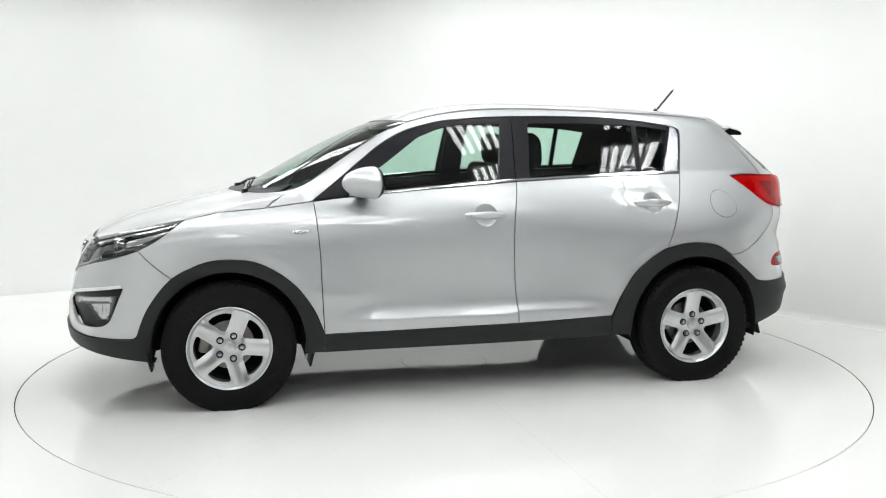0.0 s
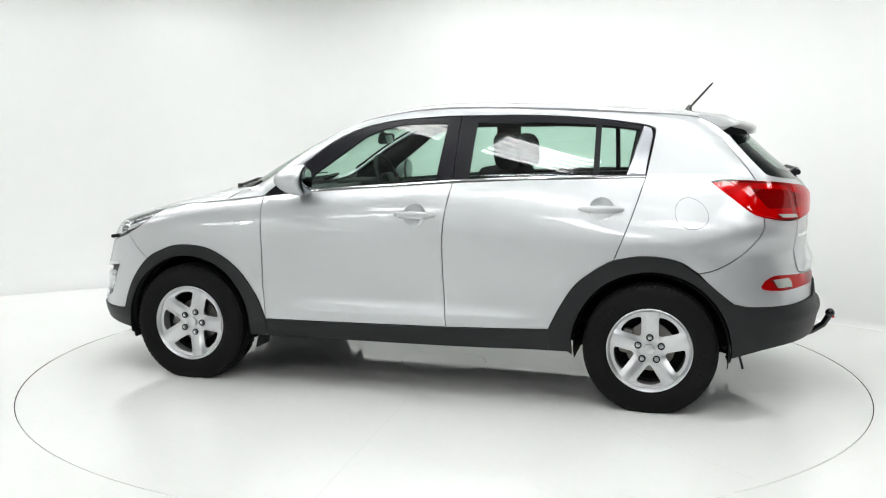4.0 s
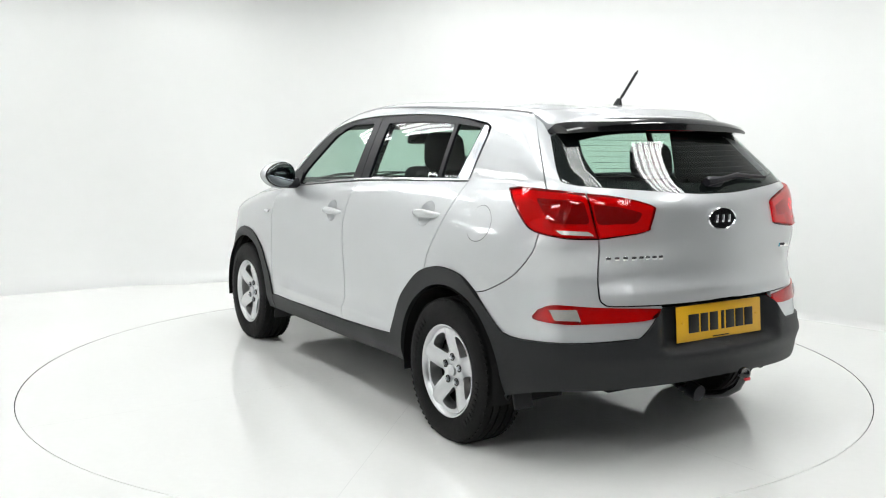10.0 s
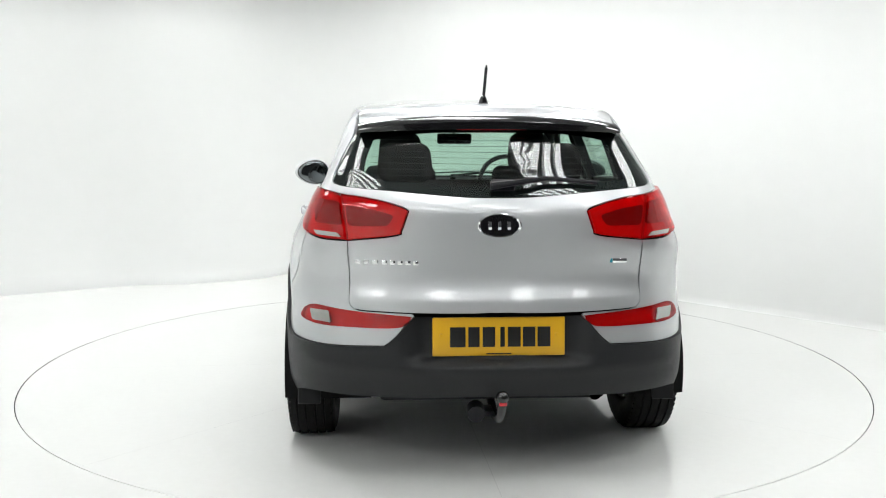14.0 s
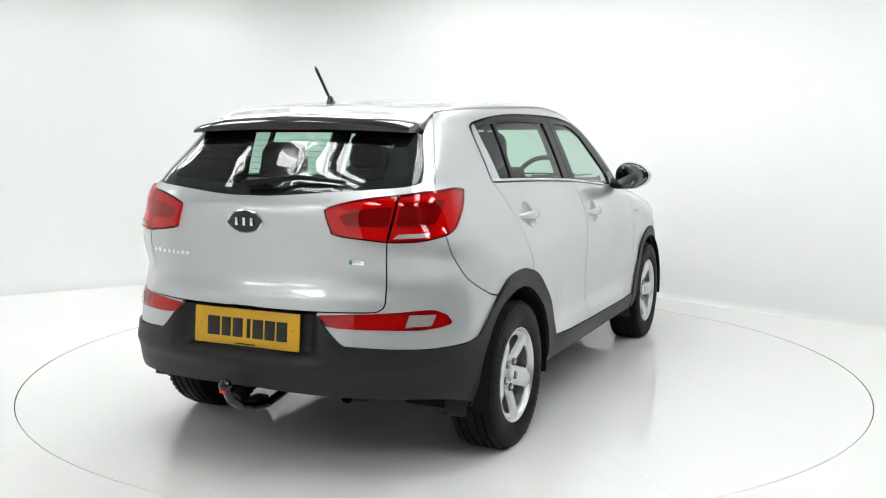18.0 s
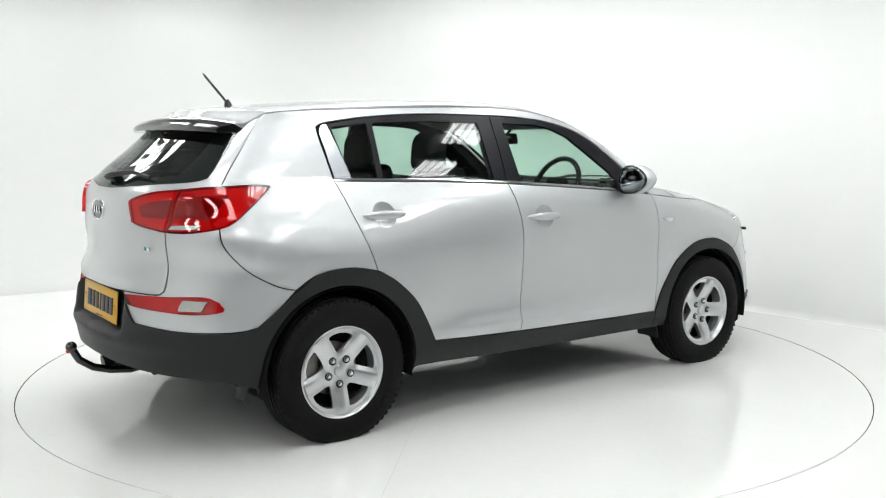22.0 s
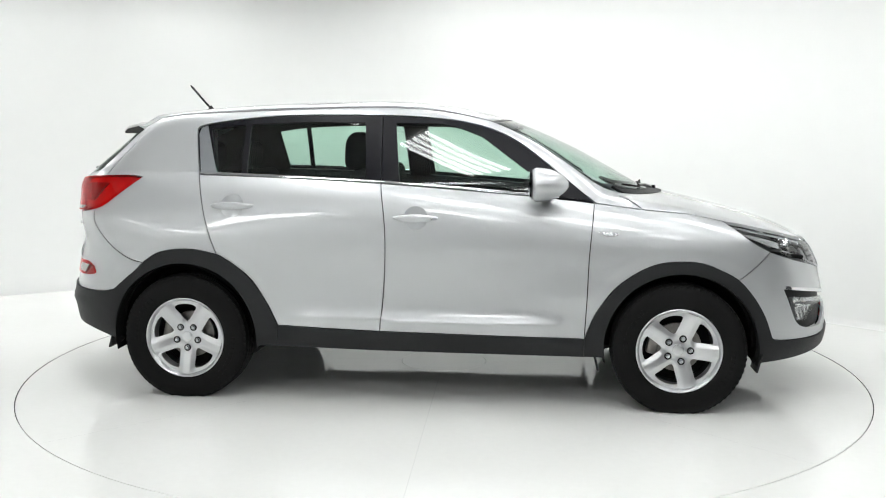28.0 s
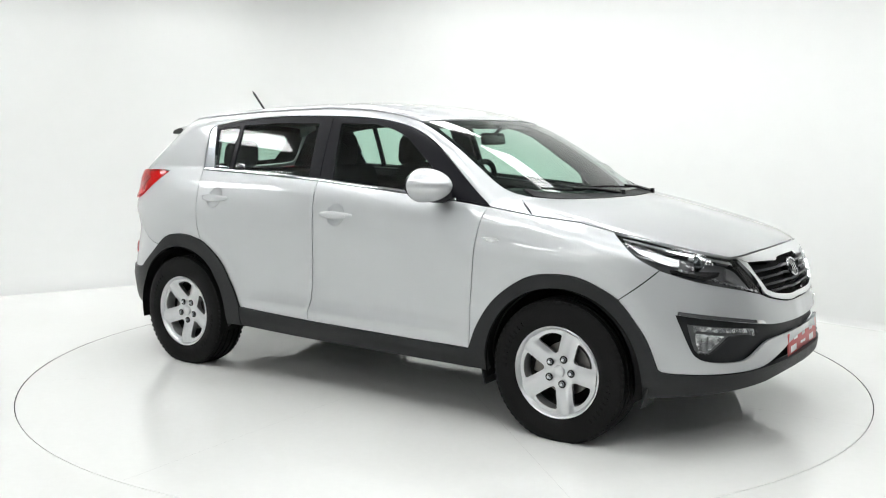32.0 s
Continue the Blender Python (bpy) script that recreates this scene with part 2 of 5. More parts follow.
belt_z = curve_through((-2.2, 1.21), (-1.6, 1.222), (-1.23, 1.215), (-0.245, 1.175), (0.666, 1.103), (0.873, 1.084), (1.11, 1.05), (1.54, 0.99), (1.9, 0.93), (2.2, 0.86), soft=0.12)
side_w = curve_through((0.1, 0.82), (0.28, 0.872), (0.36, 0.898), (0.45, 0.896), (0.53, 0.890), (0.63, 0.888), (0.75, 0.893), (0.88, 0.896), (0.97, 0.888), (1.06, 0.868),
                       (1.12, 0.843), (1.17, 0.806), (1.22, 0.763), (1.30, 0.69), soft=0.024)
side_dx = curve_through((-2.2, -0.085), (-1.6, -0.080), (-1.2, -0.062), (-0.5, -0.015), (0.0, 0.0), (0.5, -0.006), (0.84, -0.008), (1.12, 0.004), (1.5, 0.024), (1.75, 0.03), soft=0.15)
nose_x = curve_through((0.15, 2.08), (0.25, 2.170), (0.40, 2.205), (0.50, 2.198), (0.60, 2.178), (0.70, 2.155), (0.80, 2.125), (0.90, 2.08), (1.0, 2.04), (1.2, 1.95), soft=0.035)
tail_x = curve_through((0.2, -2.05), (0.3, -2.15), (0.40, -2.195), (0.50, -2.205), (0.60, -2.195), (0.70, -2.178), (0.78, -2.158), (0.88, -2.14), (1.0, -2.14), (1.1, -2.14),
                       (1.17, -2.115), (1.22, -2.055), (1.35, -1.902), (1.45, -1.797), (1.55, -1.697), (1.7, -1.545), soft=0.025)
deck_z = curve_through((-2.1, 1.43), (-1.9, 1.492), (-1.72, 1.54), (-1.47, 1.573), (-1.12, 1.60), (-0.765, 1.617), (-0.3, 1.625), (-0.05, 1.614), (0.155, 1.583), (0.404, 1.521),
                       (0.583, 1.452), (0.798, 1.352), (1.088, 1.192), (1.25, 1.10), (1.5, 0.95), soft=0.06)
deck_c = curve_through((-2.0, 0.13), (-1.2, 0.09), (-0.3, 0.075), (0.3, 0.085), (0.6, 0.14), (0.9, 0.21), (1.3, 0.28), soft=0.1)
hood_z = curve_through((0.8, 1.185), (1.1, 1.145), (1.3, 1.107), (1.55, 1.048), (1.75, 0.996), (1.92, 0.942), (2.04, 0.885), (2.11, 0.83), (2.2, 0.72), soft=0.04)


def half_width(x, z):
    b = belt_z(x)
    zz = np.where(z < 0.8, z, np.where(z < b, 0.8 + (z - 0.8) * 0.37 / (b - 0.8), 1.17 + z - b))
    # evenly bowed glass over the waist, a rounded shoulder under it
    up = zz - 1.17
    w = np.where(zz > 1.17, 0.804 - 0.335 * up - 0.21 * up * up, side_w(np.minimum(zz, 1.2)))
    w = w + side_dx(x) * ramp(zz, 0.85, 1.17)
    w = w + 0.024 * (np.exp(-((x - 1.32) / 0.42) ** 2) + np.exp(-((x + 1.32) / 0.42) ** 2)) * ramp(z, 0.2, 0.5) * (1 - ramp(z, 0.72, 0.98))
    # the scooped lower doors fade out towards the wheels
    w = w + 0.014 * np.exp(-((z - 0.60) / 0.10) ** 2) * (1 - ramp(x, -0.95, -0.6) * (1 - ramp(x, 0.35, 0.8)))
    # a creased ledge along the foot of the doors, and a flat flare round each arch
    ledge = np.where(z > 0.455, np.clip((0.535 - z) / 0.08, 0, 1) ** 2, np.clip(1 - (0.455 - z) / 0.15, 0, 1))
    w = w + 0.022 * ledge * ramp(x, -0.85, -0.55) * (1 - ramp(x, 0.5, 0.8))
    for cx, r0 in ((1.32, 0.525), (-1.31, 0.545)):
        w = w - 0.11 * np.maximum(r0 - np.hypot(x - cx, z - 0.335), 0) * ramp(z, 0.45, 0.7)
    af, ar = nose_x(z) - 0.3, tail_x(z) + 0.3
    uf, ur = np.clip((x - 0.3) / af, 0, 1), np.clip((x + 0.3) / ar, 0, 1)
    pf, pr = af / 0.27, -ar / (0.22 - 0.06 * ramp(z, 0.8, 1.0) - 0.08 * ramp(z, 1.05, 1.27))
    inside = (x < 0.3 + af) & (x > -0.3 + ar)
    w = w * np.maximum(1 - uf ** pf, 0) ** (1 / 2.4) * np.sqrt(np.maximum(1 - ur ** pr, 0))
    return np.where(inside, w, -np.maximum(x - 0.3 - af, -0.3 + ar - x))


def top_height(x, y):
    deck = deck_z(x) - deck_c(x) * y * y * (0.55 + 1.55 * y * y)
    hood = hood_z(x) - 0.10 * y * y
    k = 0.012
    h = np.clip(0.5 + 0.5 * (hood - deck) / k, 0, 1)
    return deck + (hood - deck) * h + k * h * (1 - h)


def solid(x, y, z, k=0.075):
    """Positive inside the car's outer skin."""
    y = np.abs(y)
    a = half_width(x, z) - y
    b = (top_height(x, y) - z) * 0.9
    k = k * (1 - 0.45 * ramp(z, 1.05, 1.2))
    h = np.clip(0.5 + 0.5 * (a - b) / k, 0, 1)
    return a + (b - a) * h - k * h * (1 - h)


def meet(o, d, far=2.5, n=60):
    """Where rays o + t d, from inside the skin, leave it."""
    o, d = np.asarray(o, float), np.asarray(d, float)
    lo, hi = np.zeros(len(o)), np.full(len(o), 0.0)
    ts = np.linspace(0, far, n)
    done = np.zeros(len(o), bool)
    for a, b in zip(ts[:-1], ts[1:]):
        p = o + d * b
        out = (solid(p[:, 0], p[:, 1], p[:, 2]) < 0) & ~done
        lo[out], hi[out] = a, b
        done |= out
    for _ in range(26):
        mid = (lo + hi) / 2
        p = o + d * mid[:, None]
        inside = solid(p[:, 0], p[:, 1], p[:, 2]) > 0
        lo, hi = np.where(inside, mid, lo), np.where(inside, hi, mid)
    return o + d * ((lo + hi) / 2)[:, None]


FAN, HALF_TURN = 0.6, 0.6 * math.pi / 2


def on_side(uv):
    """Chart round the car at height z: s is x along the flank, turns round the corners and runs to the middle of nose and tail."""
    s, z = uv[:, 0], uv[:, 1]
    sg, e = np.sign(s), np.maximum(np.abs(s) - 1.35, 0)
    turn = np.minimum(e / FAN, math.pi / 2)
    over = np.maximum(e - HALF_TURN, 0)
    o = np.stack([np.clip(s, -1.35, 1.35), 0.45 - over, z], 1)
    d = np.stack([sg * np.sin(turn), np.cos(turn), 0 * z], 1)
    return meet(o, d)


def on_top(uv):
    x, y = uv[:, 0], uv[:, 1]
    o = np.stack([x, y, np.full(len(x), 0.7)], 1)
    return meet(o, np.tile([0, 0, 1.0], (len(x), 1)), 1.2)


def side_uv(p):
    """The chart's place of a point on the left half."""
    x, y, z = p
    if abs(x) <= 1.35:
        return x, z
    sg = 1 if x > 0 else -1
    if y > 0.45:
        return sg * (1.35 + FAN * math.atan2(abs(x) - 1.35, y - 0.45)), z
    return sg * (1.35 + HALF_TURN + 0.45 - y), z


def skin_normal(p, e=0.003):
    x, y, z = p[:, 0], p[:, 1], p[:, 2]
    g = np.stack([solid(x + e, y, z) - solid(x - e, y, z), solid(x, y + e, z) - solid(x, y - e, z), solid(x, y, z + e) - solid(x, y, z - e)], 1)
    return -g / np.maximum(np.linalg.norm(g, axis=1), 1e-9)[:, None]


def sheet(name, poly, chart, mat, parent, label="", holes=(), off=0.0, gap=0.0026, step=0.03, lip=0.016, side=1, centre=False, shape=None, normal=skin_normal):
    """A body panel: its outline in a chart, laid on the skin, its edge turned inwards. side -1: the right-hand one; centre: mirrored and joined."""
    poly = np.array(poly, float)
    flat = poly.copy()
    if gap:
        poly = shrink(dense(poly, 0.02), gap)
        if centre:
            mid = np.isclose(np.abs(dense(flat, 0.02)[:, 0]), MIDDLE, atol=1e-3) if chart is on_side else np.isclose(dense(flat, 0.02)[:, 1], 0, atol=1e-3)
            if chart is on_side:
                poly[mid, 0] = np.sign(poly[mid, 0]) * MIDDLE
            else:
                poly[mid, 1] = 0
    uv, fs = fill(poly, holes, step)
    p = chart(uv)
    n = normal(p)
    lift = np.full(len(p), off) if shape is None else off + shape(uv, p)
    p = p + n * lift[:, None]
    if centre:
        p[np.abs(p[:, 1]) < 2e-3, 1] = 0
        n[p[:, 1] == 0, 1] = 0
    a, b, c = p[fs[:, 0]], p[fs[:, 1]], p[fs[:, 2]]
    flip = np.sum(np.cross(b - a, c - a) * n[fs].mean(1), 1) < 0
    fs[flip] = fs[flip][:, ::-1]
    if shape is not None:
        fn = np.cross(p[fs[:, 1]] - p[fs[:, 0]], p[fs[:, 2]] - p[fs[:, 0]])
        vn = np.zeros_like(p)
        for k in range(3):
            np.add.at(vn, fs[:, k], fn)
        n = vn / np.maximum(np.linalg.norm(vn, axis=1), 1e-12)[:, None]
    count = {}
    for f in fs:
        for i in range(3):
            e = (int(f[i]), int(f[(i + 1) % 3]))
            count[e] = count.get(e, 0) + 1
    rim = [e for e in count if (e[1], e[0]) not in count and not (centre and p[e[0], 1] == 0 and p[e[1], 1] == 0)]
    verts, norms, faces = list(p), list(n), [tuple(f) for f in fs]
    top, low = {}, {}
    if lip > 0:
        for e in rim:
            for k in e:
                if k not in top:
                    top[k] = len(verts)
                    low[k] = len(verts) + 1
                    verts += [p[k], p[k] - n[k] * lip]
                    norms += [n[k], n[k]]
        side_n = {}
        for i, j in rim:
            fnrm = np.cross(n[i], p[j] - p[i])
            fnrm = -fnrm / max(np.linalg.norm(fnrm), 1e-9)
            for k in (i, j):
                side_n[k] = side_n.get(k, 0) + fnrm
            faces.append((top[j], top[i], low[i], low[j]))
        for k, v in side_n.items():
            norms[top[k]] = norms[low[k]] = v / max(np.linalg.norm(v), 1e-9)
    verts, norms = np.array(verts), np.array(norms)
    if side < 0:
        verts, norms, faces = verts * [1, -1, 1], norms * [1, -1, 1], [f[::-1] for f in faces]
    if centre:
        m, k = len(verts), np.arange(len(verts))
        other = np.where((verts[:, 1] == 0) & (k < len(p)), k, k + m)
        verts, norms = np.vstack([verts, verts * [1, -1, 1]]), np.vstack([norms, norms * [1, -1, 1]])
        faces = faces + [tuple(int(other[i]) for i in f[::-1]) for f in faces]
    return hang(name, mesh_from(name, verts, faces, mat, True, norms), parent, label)


def both(name, poly, chart, mat, parents, label="", **kw):
    return [sheet(name, poly, chart, mat, parents[i] if isinstance(parents, (list, tuple)) else parents, label, side=s, **kw) for i, s in enumerate((1, -1))]


MIDDLE = 1.35 + HALF_TURN + 0.45


def rev(l):
    return list(l)[::-1]


# seams of the left flank, as (s, z) in the chart round the car
ARCH_F = [(1.856, 0.397), (1.795, 0.548), (1.675, 0.697), (1.50, 0.768), (1.325, 0.790), (1.16, 0.765), (0.995, 0.660), (0.888, 0.52), (0.829, 0.380)]
ARCH_R = [(-0.797, 0.412), (-0.862, 0.544), (-0.95, 0.669), (-1.099, 0.777), (-1.28, 0.815), (-1.48, 0.795), (-1.66, 0.690), (-1.79, 0.583)]
HOOD_LINE = [(0.897, 1.074), (1.12, 1.046), (1.40, 1.020), (1.655, 0.990)]
DOOR_F = [(0.871, 1.076), (0.848, 0.814), (0.840, 0.60), (0.829, 0.380)]
DOOR_B = [(-0.250, 1.171), (-0.217, 0.940), (-0.218, 0.694), (-0.242, 0.394)]
DOOR_R = [(-1.270, 1.209), (-1.208, 1.003), (-1.129, 0.790)]
BELT_F = [(0.871, 1.077), (0.682, 1.098), (0.2, 1.138), (-0.250, 1.171)]
BELT_R = [(-0.250, 1.171), (-0.7, 1.192), (-1.270, 1.209)]
DLO_TOP = [(0.880, 1.077), (0.734, 1.190), (0.611, 1.289), (0.482, 1.385), (0.348, 1.452), (0.213, 1.490), (0.066, 1.513), (-0.219, 1.531), (-0.693, 1.533), (-1.009, 1.515), (-1.24, 1.486)]
DLO_REAR = [(-1.24, 1.486), (-1.295, 1.47), (-1.308, 1.43), (-1.270, 1.209)]
HEAD_TOP = [(1.655, 0.990), (1.832, 0.968), (2.017, 0.931), (2.228, 0.880)]
HEAD_FRONT = [(2.228, 0.880), (2.252, 0.82), (2.314, 0.712)]
HEAD_LOW_F = [(2.314, 0.712), (2.194, 0.746), (2.018, 0.789), (1.870, 0.836)]
HEAD_LOW_R = [(1.870, 0.836), (1.76, 0.895), (1.655, 0.990)]
SEAM_F = [(1.870, 0.836), (1.79, 0.775), (1.675, 0.697)]
SEAM_R = [(-1.61, 0.735), (-1.70, 0.757), (-1.832, 0.828), (-1.915, 0.93), (-1.945, 1.018)]
TAIL_LOW = [(-1.945, 1.018), (-1.90, 1.04), (-1.848, 1.099), (-1.767, 1.194)]
TAIL_TOP = [(-1.767, 1.194), (-1.87, 1.202), (-1.985, 1.197)]
GATE = [(-1.985, 1.197), (-1.975, 1.35), (-1.966, 1.505)]
# the roof's edge and the windscreen's, as (x, y) from above
ROOF_EDGE = [(-1.525, 0.572), (-1.2, 0.595), (-0.6, 0.617), (0.0, 0.622), (0.335, 0.622)]
SCREEN_EDGE = [(0.335, 0.622), (0.468, 0.645), (0.652, 0.674), (0.799, 0.694), (0.870, 0.698), (0.925, 0.688), (0.970, 0.666)]


def to_side(xy):
    return [side_uv(q) for q in on_top(np.array(xy, float))]


def to_top(sz):
    return [tuple(q[:2]) for q in on_side(np.array(sz, float))]


def split(line, a, b):
    """The part of a line between two of its points."""
    return line[line.index(a):line.index(b) + 1]


HANDLES = ((-0.055, 0.995), (-1.055, 1.047))


def handle_bowl(x, z, grow=0.0):
    return np.array([(x + (0.064 + grow) * math.cos(a), z + (0.061 + grow) * math.sin(a)) for a in np.linspace(0, math.tau, 36, endpoint=False)])


def build_car_body(car):
    fender = loop(HOOD_LINE, rev(HEAD_LOW_R), SEAM_F, split(ARCH_F, (1.675, 0.697), (0.829, 0.380)), rev(DOOR_F), [(0.871, 1.076), (0.897, 1.074)])
    both("front_wing", fender, on_side, PAINT, car, "silver metallic front wing panel", step=0.022)
    front = loop(DOOR_F, [(0.829, 0.380), (-0.242, 0.394)], rev(DOOR_B), rev(BELT_F))
    doors_f = both("front_door", front, on_side, PAINT, car, "silver metallic front door", holes=[handle_bowl(*HANDLES[0])], step=0.022)
    rear = loop(DOOR_B, [(-0.242, 0.394), (-0.797, 0.412)], split(ARCH_R, (-0.797, 0.412), (-1.099, 0.777)), [(-1.099, 0.777), (-1.129, 0.790)], rev(DOOR_R), rev(BELT_R))
    doors_r = both("rear_door", rear, on_side, PAINT, car, "silver metallic rear door", holes=[handle_bowl(*HANDLES[1])], step=0.022)
    top = to_side(smooth_line(ROOF_EDGE, 0.05))
    scr = to_side(smooth_line(SCREEN_EDGE, 0.04))
    quarter = loop([(-1.129, 0.790), (-1.28, 0.815), (-1.48, 0.795), (-1.61, 0.735)], SEAM_R, TAIL_LOW, TAIL_TOP, GATE + [top[0]], top, scr,
                   [scr[-1], to_side([(1.041, 0.738)])[0], (1.12, 1.046)], rev(HOOD_LINE[:2]), [(0.897, 1.074), (0.880, 1.077)], DLO_TOP, DLO_REAR, DOOR_R)
    both("body_side", quarter, on_side, PAINT, car, "silver rear quarter, roof rail and windscreen pillar", step=0.025)
    # bonnet, roof and screen are laid out from above
    hx = to_top(smooth_line(HOOD_LINE[1:], 0.05) + smooth_line(HEAD_TOP, 0.05)[1:] + smooth_line([(2.228, 0.880), (2.5, 0.887), (MIDDLE, 0.888)], 0.05)[1:])
    hx[-1] = (hx[-1][0], 0.0)
    cowl = [(1.275, 0.0), (1.262, 0.15), (1.22, 0.34), (1.12, 0.53), (1.03, 0.625), (0.970, 0.666)]
    bonnet = loop(hx, [hx[-1], cowl[0]], cowl, [cowl[-1], (1.041, 0.738), hx[0]])
    sheet("bonnet", bonnet, on_top, PAINT, car, "silver bonnet with a gentle crown", centre=True, step=0.03)
    header = [(0.335, 0.622), (0.385, 0.43), (0.415, 0.2), (0.42, 0.0)]
    back = [(-1.66, 0.0), (-1.65, 0.25), (-1.60, 0.45), (-1.525, 0.572)]
    roof = loop(ROOF_EDGE, header, [header[-1], back[0]], back)
    sheet("roof", roof, on_top, PAINT, car, "silver roof panel", centre=True, step=0.035)
    low = [(0.970, 0.666), (1.04, 0.635), (1.14, 0.54), (1.24, 0.34), (1.285, 0.15), (1.30, 0.0)]
    screen = loop(rev(header), SCREEN_EDGE, low, [low[-1], header[-1]])
    ws = sheet("windscreen", screen, on_top, GLASS, car, "clear greenish laminated windscreen", centre=True, step=0.035, gap=0.004, lip=0.0, off=-0.004)
    band = loop(rev(header), SCREEN_EDGE[:5], [(0.870, 0.698), (0.860, 0.672)], [(0.860, 0.672), (0.799, 0.670), (0.652, 0.648), (0.48, 0.615), (0.43, 0.595)], [(0.43, 0.595), (0.465, 0.43), (0.49, 0.2), (0.495, 0.0)], [(0.495, 0.0), (0.42, 0.0)])
    sheet("windscreen_border", band, on_top, BORDER, ws, "black screen border", centre=True, step=0.035, gap=0.0, lip=0.0, off=-0.007)
    return doors_f, doors_r, ws


def build_glazing(car, doors_f, doors_r):
    g_f = rounded([(0.66, 1.106), (0.56, 1.215), (0.438, 1.305), (0.284, 1.420), (0.170, 1.465), (0.065, 1.488), (-0.190, 1.493), (-0.150, 1.170)], 0.012, 3)
    g_r = rounded([(-0.355, 1.494), (-0.332, 1.188), (-1.000, 1.212), (-1.000, 1.486), (-0.69, 1.497)], 0.015, 4)
    g_q = rounded([(-1.030, 1.213), (-1.030, 1.484), (-1.232, 1.462), (-1.172, 1.218)], 0.012, 3)
    div = -0.262
    f_out = loop(BELT_F[:-1] + [(div + 0.015, 1.171)], [(div + 0.015, 1.171), (div, 1.532)], [(div, 1.532), (0.066, 1.513), (0.213, 1.490), (0.348, 1.452), (0.482, 1.385), (0.611, 1.289), (0.734, 1.190), (0.871, 1.084)])
    r_out = loop([(div + 0.015, 1.171), (-0.7, 1.192), (-1.165, 1.206)], [(-1.165, 1.206), (-1.25, 1.478)], [(-1.25, 1.478), (-1.009, 1.515), (-0.693, 1.533), (div, 1.532)], [(div, 1.532), (div + 0.015, 1.171)])
    both("window_frame", f_out, on_side, SATIN_BLACK, doors_f, "satin black window surround", holes=[g_f], off=-0.003, step=0.03)
    both("window_frame", r_out, on_side, SATIN_BLACK, doors_r, "satin black window surround", holes=[g_r, g_q], off=-0.003, step=0.03)
    for nm, g, par in (("window_pane", g_f, doors_f), ("window_pane", g_r, doors_r), ("quarter_light", g_q, doors_r)):
        for ob in both(nm, g, on_side, GLASS, par, "greenish side window glass", off=-0.010, gap=-0.006, lip=0.0, step=0.05):
            ob.visible_shadow = False
    trim = loop([(-1.165, 1.206), (-1.250, 1.478)], [(-1.250, 1.478), (-1.285, 1.468), (-1.300, 1.43)], [(-1.300, 1.43), (-1.264, 1.209)], [(-1.264, 1.209), (-1.165, 1.206)])
    both("pillar_trim", trim, on_side, SATIN_METAL, doors_r, "bright silver rear pillar trim", off=0.001, step=0.03)
    for nm, a, par in (("waist_strip", BELT_F[1:], doors_f), ("waist_strip", BELT_R, doors_r)):
        lo = [(x, z + 0.002) for x, z in a]
        hi = [(x, z + 0.014) for x, z in a]
        both(nm, loop(lo, [lo[-1], hi[-1]], rev(hi), [hi[0], lo[0]]), on_side, CHROME, par, "bright waist strip", off=0.004, step=0.03, gap=0.0, lip=0.008)


